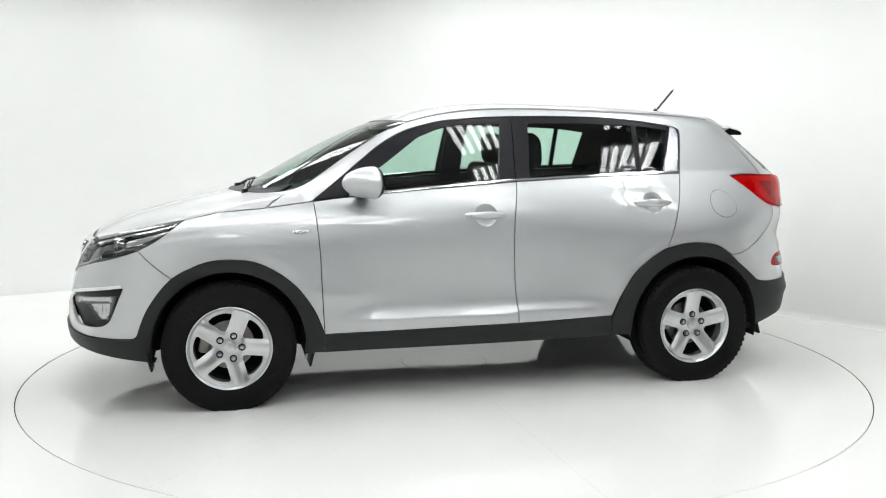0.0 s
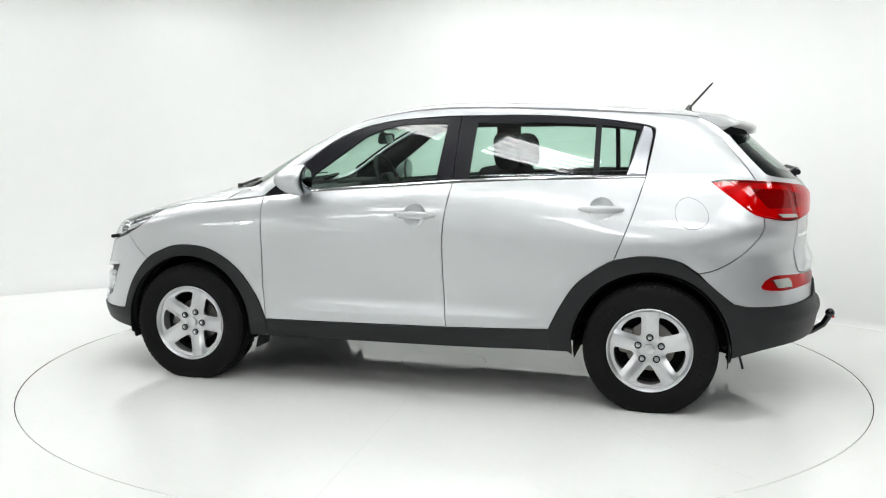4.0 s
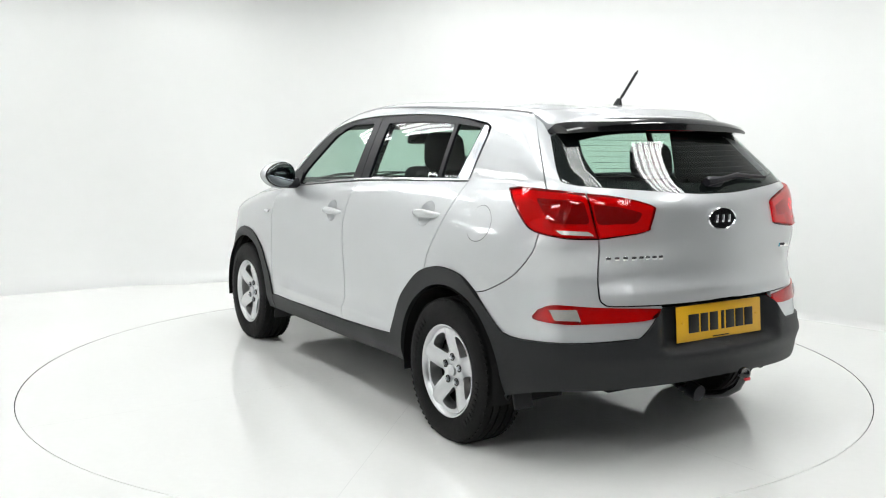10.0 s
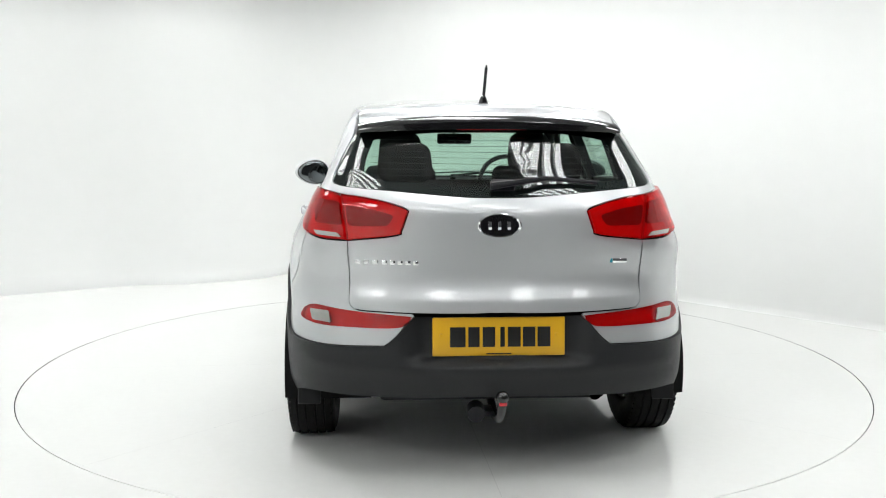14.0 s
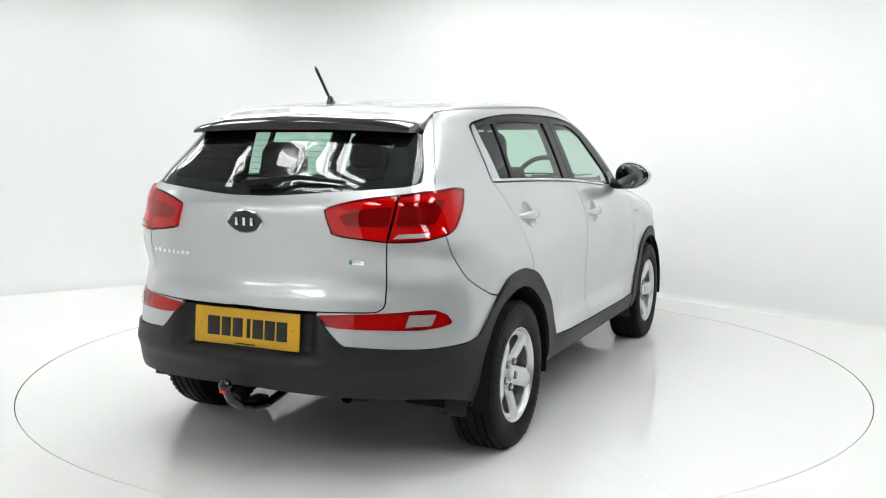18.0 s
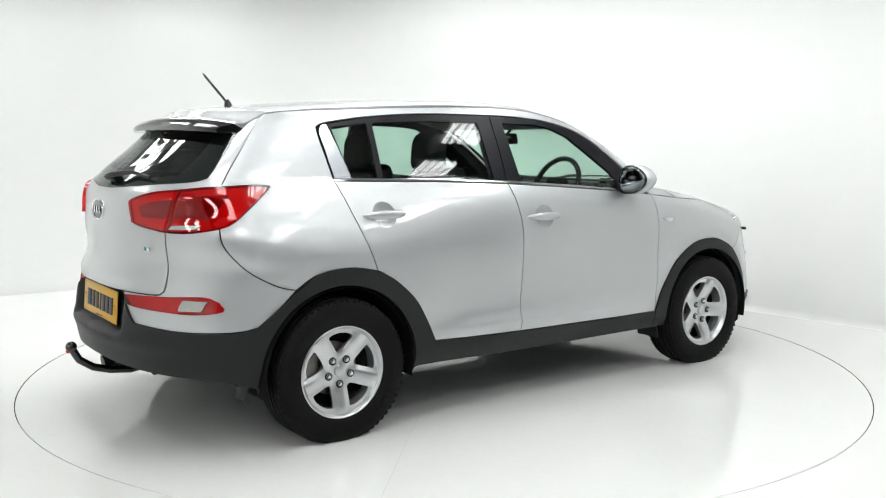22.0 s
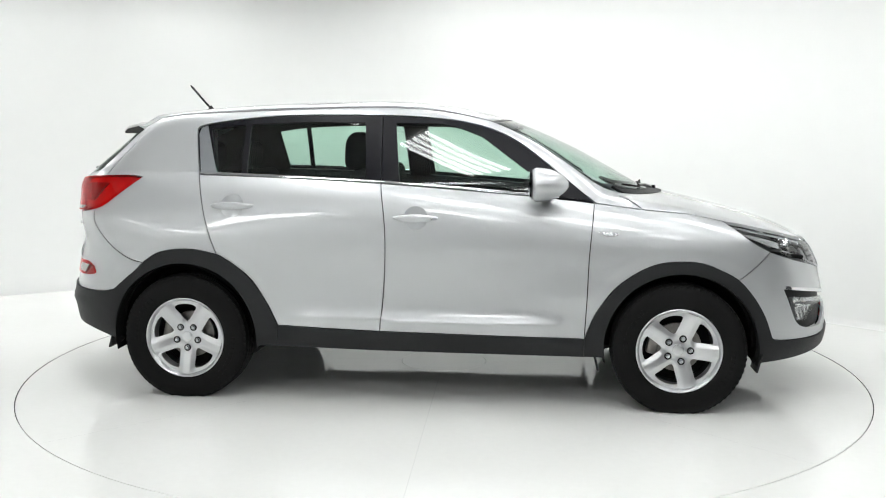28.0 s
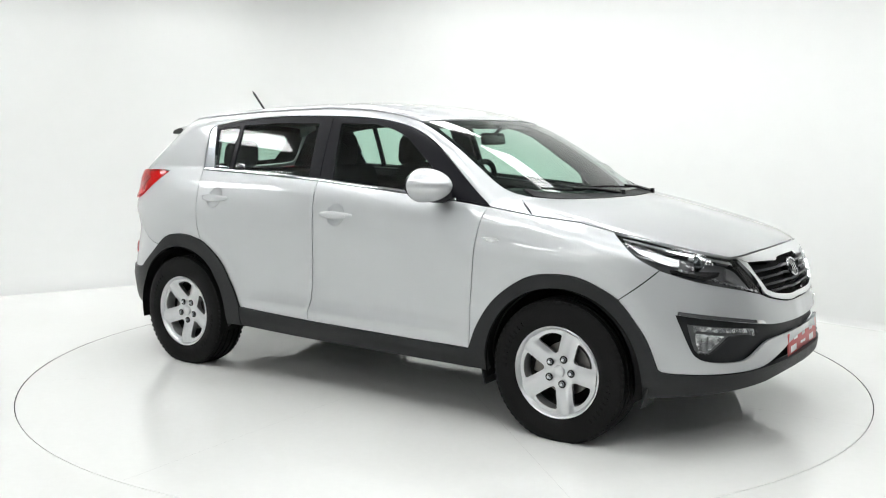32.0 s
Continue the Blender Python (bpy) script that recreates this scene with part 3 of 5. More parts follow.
def build_cladding(car):
    def opening(cx, r, a0, a1, n=15):
        out = []
        for k in range(n):
            a = radians(a0 + (a1 - a0) * k / (n - 1))
            x, z = cx + r * math.cos(a), 0.335 + r * math.sin(a)
            y = float(half_width(np.array([x]), np.array([z]))[0])
            out.append(side_uv((x, y, z)))
        return out
    of = opening(1.32, 0.392, -8, 188)
    lip_f = [of[0], (1.80, 0.262), (1.97, 0.278), (2.24, 0.315), (2.45, 0.345), (MIDDLE, 0.352)]
    edge = [(1.856, 0.397), (1.90, 0.383), (2.12, 0.379), (2.275, 0.392), (2.5, 0.402), (MIDDLE, 0.405)]
    front = loop(rev(ARCH_F), edge, [(MIDDLE, 0.405), (MIDDLE, 0.352)], rev(lip_f), of, [of[-1], (0.90, 0.285), (0.829, 0.285)], [(0.829, 0.285), (0.829, 0.380)])
    sheet("front_arch_and_lip", front, on_side, CLADDING, car, "dark grey plastic front arch cladding and bumper lip", off=0.010, gap=0.001, lip=0.03, centre=True, step=0.03)
    sill = loop([(0.829, 0.380), (-0.242, 0.394), (-0.797, 0.412)], [(-0.797, 0.412), (-0.80, 0.30)], [(-0.80, 0.30), (-0.24, 0.287), (0.829, 0.283)], [(0.829, 0.283), (0.829, 0.380)])
    both("sill_cladding", sill, on_side, CLADDING, car, "dark grey plastic sill", off=0.008, gap=0.0005, lip=0.05, step=0.03)
    orr = opening(-1.32, 0.402, 188, -8)
    cut = [(-1.79, 0.583), (-1.87, 0.568), (-2.065, 0.567), (-2.286, 0.583)]
    under = [(-1.79, 0.30), (-1.98, 0.355), (-2.246, 0.375), (MIDDLE * -1, 0.395)]
    rear = loop(ARCH_R, cut, [(-2.286, 0.583), (-2.331, 0.623), (-2.405, 0.706)], [(-2.405, 0.706), (-MIDDLE, 0.712)], [(-MIDDLE, 0.712), (-MIDDLE, 0.395)], rev(under),
                [(-1.79, 0.30), orr[0]], orr, [orr[-1], (-0.90, 0.30), (-0.80, 0.30)], [(-0.80, 0.30), (-0.797, 0.412)])

    def dent(uv, p):
        # the number plate sits in a shallow well
        s, z = uv[:, 0], uv[:, 1]
        well = ramp(-s, 2.36, 2.44) * ramp(z, 0.515, 0.545)
        return 0.012 - 0.055 * well + 0.012 * np.exp(-((z - 0.50) / 0.03) ** 2) * ramp(-s, 1.9, 2.1)
    sheet("rear_arch_and_bumper", rear, on_side, CLADDING, car, "dark grey plastic rear arch cladding and lower bumper", gap=0.001, lip=0.03, centre=True, step=0.025, shape=dent)
    return of, orr


def build_front(car):
    rec_top = [(1.925, 0.643), (2.126, 0.610), (2.341, 0.573), (2.55, 0.562), (MIDDLE, 0.558)]
    rec_low = [(MIDDLE, 0.520), (2.45, 0.517), (2.36, 0.513), (2.30, 0.505), (2.255, 0.480), (2.20, 0.442), (2.15, 0.432), (2.05, 0.438), (1.995, 0.466), (1.965, 0.53), (1.925, 0.643)]
    low_in = [(MIDDLE, 0.488), (2.61, 0.482), (2.51, 0.466), (2.40, 0.433), (2.30, 0.400), (2.24, 0.385), (2.12, 0.380), (1.90, 0.383), (1.856, 0.397)]
    g_low = [(2.314, 0.712), (2.383, 0.688), (2.554, 0.657), (MIDDLE, 0.652)]
    bump = loop(rev(HEAD_LOW_F), g_low, [(MIDDLE, 0.652), (MIDDLE, 0.558)], rev(rec_top), rev(rec_low), [(MIDDLE, 0.520), (MIDDLE, 0.488)], low_in, ARCH_F[:3], rev(SEAM_F))
    fb = sheet("front_bumper", bump, on_side, PAINT, car, "silver painted front bumper", centre=True, step=0.028)
    hole = loop(rec_top, [(MIDDLE, 0.558), (MIDDLE, 0.520)], rec_low)
    sheet("bumper_recess", hole, on_side, CLADDING, fb, "dark grey fog lamp recess and slot", centre=True, gap=-0.004, off=-0.026, step=0.03)
    intake = loop(low_in[:6], [(2.24, 0.385), (2.275, 0.388), (2.5, 0.398), (MIDDLE, 0.400)], [(MIDDLE, 0.400), (MIDDLE, 0.488)])
    sheet("lower_intake", intake, on_side, DARK, fb, "black lower air intake", centre=True, gap=-0.004, off=-0.03, step=0.03)
    strip = loop([(1.930, 0.645), (2.126, 0.613), (2.300, 0.583)], [(2.300, 0.583), (2.29, 0.598)], [(2.29, 0.598), (2.126, 0.630), (1.935, 0.660)], [(1.935, 0.660), (1.930, 0.645)])
    both("chrome_strip", strip, on_side, CHROME, fb, "chrome strip over the fog lamp", off=0.006, gap=0.0, step=0.03)
    # fog lamps
    fog = rounded([(1.967, 0.606), (2.256, 0.572), (2.262, 0.540), (2.135, 0.545), (2.05, 0.468), (2.00, 0.475), (1.985, 0.515)], 0.010, 3)
    cells = both("fog_lamp", fog, on_side, LAMP_GREY, car, "clear fog lamp with running lights", off=-0.022, step=0.02)
    both("lens", fog, on_side, LENS, cells, "clear lens", off=-0.006, gap=0.0, lip=0.012, step=0.04)
    bar = rounded([(1.985, 0.600), (2.245, 0.571), (2.252, 0.546), (2.00, 0.572)], 0.005, 3)
    both("running_light", bar, on_side, LAMP_WHITE, cells, "ribbed running light bar", off=-0.014, step=0.012, shape=lambda uv, p: 0.003 * np.sign(np.sin(uv[:, 0] * 130)))
    spot = rounded([(1.996, 0.566), (2.11, 0.552), (2.10, 0.530), (2.04, 0.474), (2.010, 0.478), (1.998, 0.520)], 0.012, 4)
    both("spot_reflector", spot, on_side, LAMP_WHITE, cells, "fog lamp reflector bowl", off=-0.014, step=0.008, shape=lambda uv, p: 0.003 * np.sign(np.sin(uv[:, 0] * 260)) - 0.006 + 2.5 * ((uv[:, 0] - 2.04) ** 2 + (uv[:, 1] - 0.53) ** 2))
    # headlamps: housing, chrome bezel, projector, lens
    head = loop(HEAD_TOP, HEAD_FRONT, HEAD_LOW_F, HEAD_LOW_R)
    heads = both("headlamp", head, on_side, LAMP_GREY, car, "swept-back headlamp with clear lens", off=-0.060, step=0.025, lip=0.0, gap=0.003)
    for ob in both("lens", head, on_side, LENS, heads, "clear headlamp lens", off=0.001, gap=0.002, lip=0.008, step=0.03):
        ob.visible_shadow = False
    wedge = rounded([(1.735, 0.957), (1.86, 0.934), (1.985, 0.896), (1.965, 0.850), (1.885, 0.872), (1.795, 0.918)], 0.012, 3)
    both("reflector", wedge, on_side, LAMP_WHITE, heads, "bright wedge reflector", off=-0.028, step=0.02)
    # a row of small running lights along the foot
    for k in range(15):
        t = k / 14
        a, z = 1.955 + 0.335 * t, 0.836 - 0.110 * t
        cell = rounded([(a, z), (a + 0.016, z - 0.005), (a + 0.018, z + 0.006), (a + 0.002, z + 0.011)], 0.003, 2)
        both("light_cell", cell, on_side, LAMP_WHITE, heads, "small bright light cell", off=-0.012, gap=0.0, step=0.02, lip=0.01)
    brow = loop([(1.72, 0.977), (1.84, 0.960), (2.03, 0.920), (2.225, 0.868)], [(2.225, 0.868), (2.225, 0.855)], [(2.225, 0.855), (2.03, 0.905), (1.84, 0.948), (1.72, 0.970)], [(1.72, 0.970), (1.72, 0.977)])
    both("bezel", brow, on_side, CHROME, heads, "chrome upper bezel", off=-0.018, gap=0.0, step=0.02)
    inner = rounded([(2.20, 0.855), (2.235, 0.83), (2.285, 0.745), (2.22, 0.76), (2.17, 0.80)], 0.01, 3)
    both("inner_reflector", inner, on_side, LAMP_GREY, heads, "grey inner reflector", off=-0.035, step=0.02)
    for s, h in zip((1, -1), heads):
        c = on_side(np.array([[2.09, 0.852]]))[0]
        n = skin_normal(c[None])[0]
        base = Vector((c[0] - 0.055, (c[1] - 0.01) * s, c[2]))
        turn = Vector((1, 0.25 * s, 0)).to_track_quat("Z", "Y").to_matrix().to_4x4()
        bm = lathe([(0.0, 0.016), (0.018, 0.014), (0.030, 0.006), (0.036, -0.004), (0.036, -0.03)], 24, Matrix.Translation(base) @ turn)
        part("projector", bm, MIRROR, h, "glass projector lens")
        bm = lathe([(0.037, -0.03), (0.044, -0.004), (0.048, 0.004), (0.041, 0.006), (0.037, -0.002)], 24, Matrix.Translation(base) @ turn)
        part("projector_ring", bm, CHROME, h, "chrome projector ring")


def build_grille(car):
    top = [(2.243, 0.875), (2.5, 0.882), (MIDDLE, 0.884)]
    out = loop(top, [(MIDDLE, 0.884), (MIDDLE, 0.655)], [(MIDDLE, 0.655), (2.554, 0.660), (2.40, 0.687), (2.335, 0.712)], [(2.335, 0.712), (2.285, 0.80), (2.243, 0.875)])
    inner = [(2.292, 0.852), (2.45, 0.845), (2.55, 0.838), (2.60, 0.848), (MIDDLE, 0.850)]
    low = [(MIDDLE, 0.683), (2.60, 0.685), (2.52, 0.692), (2.42, 0.708), (2.36, 0.728)]
    grille = sheet("grille", loop(inner, [(MIDDLE, 0.850), (MIDDLE, 0.683)], low, [low[-1], (2.31, 0.80), inner[0]]), on_side, DARK, car, "black grille with chrome surround", centre=True, off=-0.035, gap=-0.01, step=0.03)
    # surround as a band between two outlines
    up = loop(top, [(MIDDLE, 0.884), (MIDDLE, 0.850)], rev(inner), [inner[0], (2.243, 0.875)])
    lo = loop(low, [low[-1], (2.31, 0.80), inner[0]], [inner[0], (2.243, 0.875)], [(2.243, 0.875), (2.285, 0.80), (2.335, 0.712)], [(2.335, 0.712), (2.40, 0.687), (2.554, 0.660), (MIDDLE, 0.655)], [(MIDDLE, 0.655), (MIDDLE, 0.683)])
    sheet("upper_surround", up, on_side, CHROME, grille, "chrome upper surround", centre=True, off=0.006, gap=0.001, step=0.02)
    sheet("lower_surround", lo, on_side, CHROME, grille, "chrome lower surround", centre=True, off=0.006, gap=0.001, step=0.02)
    for z in (0.715, 0.748, 0.782, 0.815):
        a = 2.305 + (0.83 - z) * 0.3
        bar = loop([(a, z - 0.005), (MIDDLE, z - 0.005)], [(MIDDLE, z - 0.005), (MIDDLE, z + 0.005)], [(MIDDLE, z + 0.005), (a, z + 0.005)], [(a, z + 0.005), (a, z - 0.005)])
        sheet("grille_bar", bar, on_side, SATIN_BLACK, grille, "", centre=True, off=-0.008, gap=0.0, lip=0.025, step=0.03)
    c = on_side(np.array([[MIDDLE, 0.800]]))[0]
    m = Matrix.Translation((c[0] + 0.002, 0, 0.795)) @ pose(0, 0, 0, 0, 66, 0) @ Matrix.Diagonal((0.72, 1, 1, 1))
    part("badge_ring", lathe([(0.066, -0.008), (0.066, 0.002), (0.060, 0.006), (0.054, 0.002), (0.054, -0.008)], 40, m, True), CHROME, grille, "oval chrome badge ring")
    part("badge_face", lathe([(0.0, 0.0), (0.055, -0.001)], 40, m), GLOSS_BLACK, grille, "black badge face")
    for y in (-0.027, 0.0, 0.027):
        bm = bmesh.new()
        add_box(bm, (0.040, 0.009, 0.006), m @ Matrix.Translation((0, y, 0.002)), 0.001)
        part("badge_mark", bm, CHROME, grille, "plain chrome bar")


def build_rear(car):
    lamp_gate = [(-1.985, 1.197), (-2.05, 1.193), (-2.125, 1.183)]
    lamp_in_top = [(-2.125, 1.183), (-2.239, 1.170), (-2.36, 1.138), (-2.384, 1.122)]
    lamp_in_low = [(-2.384, 1.122), (-2.356, 1.043), (-2.335, 1.024), (-2.158, 0.998)]
    side_l = [(-2.158, 0.998), (-2.162, 0.87), (-2.164, 0.754)]
    foot = [(-2.164, 0.754), (-2.185, 0.722), (-2.30, 0.717), (-2.469, 0.716), (-MIDDLE, 0.719)]
    glass_low = [(-2.045, 1.235), (-2.10, 1.218), (-2.325, 1.200), (-2.602, 1.179), (-MIDDLE, 1.176)]
    glass_side = [(-2.045, 1.235), (-2.04, 1.30), (-2.055, 1.425)]
    # the tailgate skin below and beside the rear window
    gate = loop(rev(GATE), lamp_gate, lamp_in_top, lamp_in_low, side_l, foot, [(-MIDDLE, 0.719), (-MIDDLE, 1.176)], rev(glass_low), glass_side, [(-2.055, 1.425), (-2.02, 1.48), (-1.966, 1.505)])

    def form(uv, p):
        # a crease under the badge and a fold towards the lower edge
        z = uv[:, 1]
        w = ramp(-uv[:, 0], 2.10, 2.25)
        return w * (0.015 * np.clip((0.875 - z) / 0.11, 0, 1) ** 2 - 0.008 * (1 - ramp(z, 0.715, 0.765)))
    tg = sheet("tailgate", gate, on_side, PAINT, car, "silver tailgate", centre=True, step=0.022, shape=form)
    glass_top = [(-2.055, 1.425), (-2.20, 1.452), (-2.45, 1.468), (-MIDDLE, 1.472)]
    rg = loop(glass_side, glass_top, [(-MIDDLE, 1.472), (-MIDDLE, 1.176)], rev(glass_low))
    win = sheet("rear_window", rg, on_side, REAR_GLASS, tg, "rear window glass with heating lines", centre=True, gap=0.001, off=-0.003, lip=0.0, step=0.04)
    win.visible_shadow = False
    hole = loop([(-2.20, 1.248), (-2.195, 1.33), (-2.215, 1.405)], [(-2.215, 1.405), (-2.45, 1.435), (-MIDDLE, 1.44)], [(-MIDDLE, 1.44), (-MIDDLE, 1.222)], [(-MIDDLE, 1.222), (-2.602, 1.225), (-2.325, 1.238), (-2.20, 1.248)])
    ring = loop(glass_side, glass_top, [(-MIDDLE, 1.472), (-MIDDLE, 1.44)], [(-MIDDLE, 1.44), (-2.45, 1.435), (-2.215, 1.405)], [(-2.215, 1.405), (-2.195, 1.33), (-2.20, 1.248)],
                [(-2.20, 1.248), (-2.325, 1.238), (-2.602, 1.225), (-MIDDLE, 1.222)], [(-MIDDLE, 1.222), (-MIDDLE, 1.176)], rev(glass_low))
    sheet("window_border", ring, on_side, BORDER, win, "black window border", centre=True, gap=0.0, off=-0.007, lip=0.0, step=0.03)
    for k in range(7):
        z = 1.265 + k * 0.024
        wire = loop([(-2.22, z), (-MIDDLE, z - 0.006)], [(-MIDDLE, z - 0.006), (-MIDDLE, z - 0.0045)], [(-MIDDLE, z - 0.0045), (-2.22, z + 0.0015)], [(-2.22, z + 0.0015), (-2.22, z)])
        sheet("heating_line", wire, on_side, TRIM, win, "", centre=True, gap=0.0, off=-0.006, lip=0.0, step=0.06)
    # spoiler over the window
    n, rows = 29, []
    for i in range(n):
        y = -0.568 + 1.136 * i / (n - 1)
        a = abs(y) / 0.568
        x0 = -1.66 + 0.135 * a ** 3
        xe = -1.848 + 0.14 * y * y + 0.03 * a ** 8
        ze = 1.487 - 0.095 * y * y - 0.008 * a ** 8
        sec = []
        xs_, zs_ = xe + 0.050 + 0.035 * a ** 2, ze + 0.020 + 0.006 * a ** 2
        thick = 0.038 - 0.022 * a ** 3
        for t in (0.0, 0.2, 0.45, 0.7, 1.0):
            x = x0 + (xs_ - x0) * t
            zt = float(on_top(np.array([[max(x, -1.72), y]]))[0][2]) + 0.001
            sec.append((x, y, zt + (zs_ - zt) * t ** 2))
        sec += [(xe + 0.018, y, ze + 0.010), (xe, y, ze - 0.006), (xe + 0.004, y, ze - thick), (xe + 0.08, y, ze - thick), (x0 - 0.06, y, ze - 0.03)]
        rows.append(sec)
    bm, bm2 = bmesh.new(), bmesh.new()
    for b, lo, hi in ((bm, 0, 5), (bm2, 4, 10)):
        vs = [[b.verts.new(q) for q in r[lo:hi]] for r in rows]
        for u, v in zip(vs[:-1], vs[1:]):
            for k in range(len(u) - 1):
                b.faces.new((u[k], v[k], v[k + 1], u[k + 1]))
        if b is bm2:
            b.faces.new(vs[0]), b.faces.new(vs[-1][::-1])
        else:
            # closed ends that run down into the body
            for row in (vs[0], vs[-1]):
                foot_row = [b.verts.new((v.co.x, v.co.y * 0.99, v.co.z - 0.06)) for v in row]
                for k in range(len(row) - 1):
                    b.faces.new((row[k], row[k + 1], foot_row[k + 1], foot_row[k]))
        bmesh.ops.recalc_face_normals(b, faces=b.faces)
    part("spoiler", bm, PAINT, tg, "silver roof spoiler")
    part("spoiler_edge", bm2, GLOSS_BLACK, tg, "gloss black spoiler edge")
    bm = bmesh.new()
    add_box(bm, (0.012, 0.30, 0.010), pose(-1.828, 0, 1.449, 0, 20, 0), 0.003)
    part("brake_light", bm, RED_DEEP, tg, "slim red high brake light")
    # lamps: outer body-side half and inner tailgate half
    outer = loop(TAIL_LOW, TAIL_TOP, lamp_gate, [(-2.125, 1.183), (-2.158, 0.998)], [(-2.158, 0.998), (-2.05, 1.000), (-1.945, 1.018)])
    inner = loop(lamp_in_top, lamp_in_low, [(-2.158, 0.998), (-2.125, 1.183)])
    lamps = both("tail_lamp", outer, on_side, RED_INNER, car, "red rear lamp cluster", off=-0.010, step=0.022, gap=0.004, lip=0.02)
    gates = both("tailgate_lamp", inner, on_side, RED_INNER, tg, "red tailgate lamp", off=-0.004, step=0.022, gap=0.004, lip=0.02)

    def swell(uv, p):
        return 0.012 * ramp(np.abs(uv[:, 0]), 1.77, 1.95)
    both("lens", outer, on_side, RED_LENS, lamps, "red lens", off=0.002, step=0.022, gap=0.0045, lip=0.03, shape=swell)
    both("lens", inner, on_side, RED_LENS, gates, "red lens", off=0.014, step=0.022, gap=0.0045, lip=0.03, shape=lambda uv, p: 0.0 * uv[:, 0])
    dark_o = rounded([(-1.93, 1.165), (-2.115, 1.158), (-2.135, 1.058), (-1.985, 1.060)], 0.02, 4)
    dark_i = rounded([(-2.14, 1.145), (-2.24, 1.132), (-2.33, 1.105), (-2.30, 1.058), (-2.155, 1.055)], 0.02, 4)
    both("light_chamber", dark_o, on_side, RED_DEEP, lamps, "dark red light chamber", off=-0.002, step=0.03)
    both("light_chamber", dark_i, on_side, RED_DEEP, gates, "dark red light chamber", off=-0.002, step=0.03)
    white = rounded([(-2.005, 1.032), (-2.125, 1.030), (-2.145, 1.008), (-2.03, 1.010)], 0.008, 3)
    both("reversing_light", white, on_side, LAMP_CLEAR, lamps, "clear reversing light", off=0.016, step=0.02, lip=0.01)
    # painted bumper corner under the lamps
    refl_top = [(-1.945, 0.700), (-2.006, 0.722), (-2.15, 0.716), (-2.396, 0.703)]
    refl_low = [(-2.396, 0.703), (-2.352, 0.660), (-2.15, 0.648), (-2.025, 0.644), (-1.925, 0.660), (-1.945, 0.700)]
    corner = loop(SEAM_R, [(-1.945, 1.018), (-2.05, 1.000), (-2.158, 0.998)], side_l, foot[:3] + [(-2.396, 0.716)], [(-2.396, 0.716), (-2.405, 0.706)],
                  [(-2.405, 0.706), (-2.331, 0.623), (-2.286, 0.583)], [(-2.286, 0.583), (-2.065, 0.567), (-1.87, 0.568), (-1.79, 0.583)], [(-1.79, 0.583), (-1.66, 0.690), (-1.61, 0.735)])
    rb = both("rear_bumper_corner", corner, on_side, PAINT, car, "silver painted rear bumper", step=0.025, holes=[loop(refl_top, refl_low)])
    rl = both("bumper_lamp", loop(refl_top, refl_low), on_side, RED_INNER, car, "red rear fog lamp and reflector", off=-0.012, step=0.025, gap=-0.003)
    both("lens", loop(refl_top, refl_low), on_side, RED_LENS, rl, "red lens", off=0.005, gap=0.0015, step=0.03)
    ind = rounded([(-1.985, 0.704), (-2.085, 0.708), (-2.10, 0.656), (-2.005, 0.656)], 0.006, 3)
    both("indicator", ind, on_side, LAMP_CLEAR, rl, "clear indicator window", off=0.0085, step=0.02, shape=lambda uv, p: 0.003 * np.sin(uv[:, 0] * 420))
    # badge, lettering and wiper
    c = on_side(np.array([[-MIDDLE, 1.068]]))[0]
    m = Matrix.Translation((c[0] - 0.004, 0, 1.068)) @ pose(0, 0, 0, 0, -90, 0) @ Matrix.Diagonal((0.56, 1.0, 1, 1))
    part("badge_ring", lathe([(0.088, -0.008), (0.088, 0.003), (0.083, 0.007), (0.078, 0.003), (0.078, -0.008)], 44, m, True), CHROME, tg, "oval chrome badge ring")
    part("badge_face", lathe([(0.0, 0.003), (0.079, 0.002)], 44, m), GLOSS_BLACK, tg, "black badge face")
    for y in (-0.038, 0.0, 0.038):
        bm = bmesh.new()
        add_box(bm, (0.058, 0.013, 0.006), m @ Matrix.Translation((0, y, 0.005)), 0.001)
        part("badge_mark", bm, CHROME, tg, "plain chrome bar")
    for k in range(8):
        bm = bmesh.new()
        s = -2.175 - 0.031 * k - 0.02
        q = on_side(np.array([[s, 0.915]]))[0]
        n = skin_normal(q[None])[0]
        add_box(bm, (0.005, 0.022, 0.017), Matrix.Translation(q - n * 0.001) @ pose(0, 0, 0, 0, 0, math.degrees(math.atan2(n[1], n[0]))), 0.0015)
        part("model_lettering", bm, CHROME, tg, "plain chrome bar")
    q = on_side(np.array([[-2.27, 0.918]]))[0] * np.array([1, -1, 1])
    for nm, dy, w, mt in (("eco_badge_block", 0.028, 0.045, TEAL), ("eco_badge_bar", -0.024, 0.058, CHROME)):
        bm = bmesh.new()
        add_box(bm, (0.005, w, 0.018), Matrix.Translation((q[0] - 0.0015, q[1] + dy, q[2])) @ pose(0, 0, 0, 0, 0, -3), 0.002)
        part(nm, bm, mt, tg, "small flat badge")
    bm = bmesh.new()
    q0, q1, q2 = (on_side(np.array([[a, b]]))[0] for a, b in ((-MIDDLE + 0.0, 1.222), (-2.56, 1.25), (-2.33, 1.232)))
    flipy = np.array([1, -1, 1])
    add_tube(bm, [q0 + [-0.03, 0.03, 0.0], q0 * flipy + [-0.035, -0.06, 0.012], q1 * flipy + [-0.028, -0.02, 0.0], q2 * flipy + [-0.02, 0, 0]], 0.017, 8, 0.007)
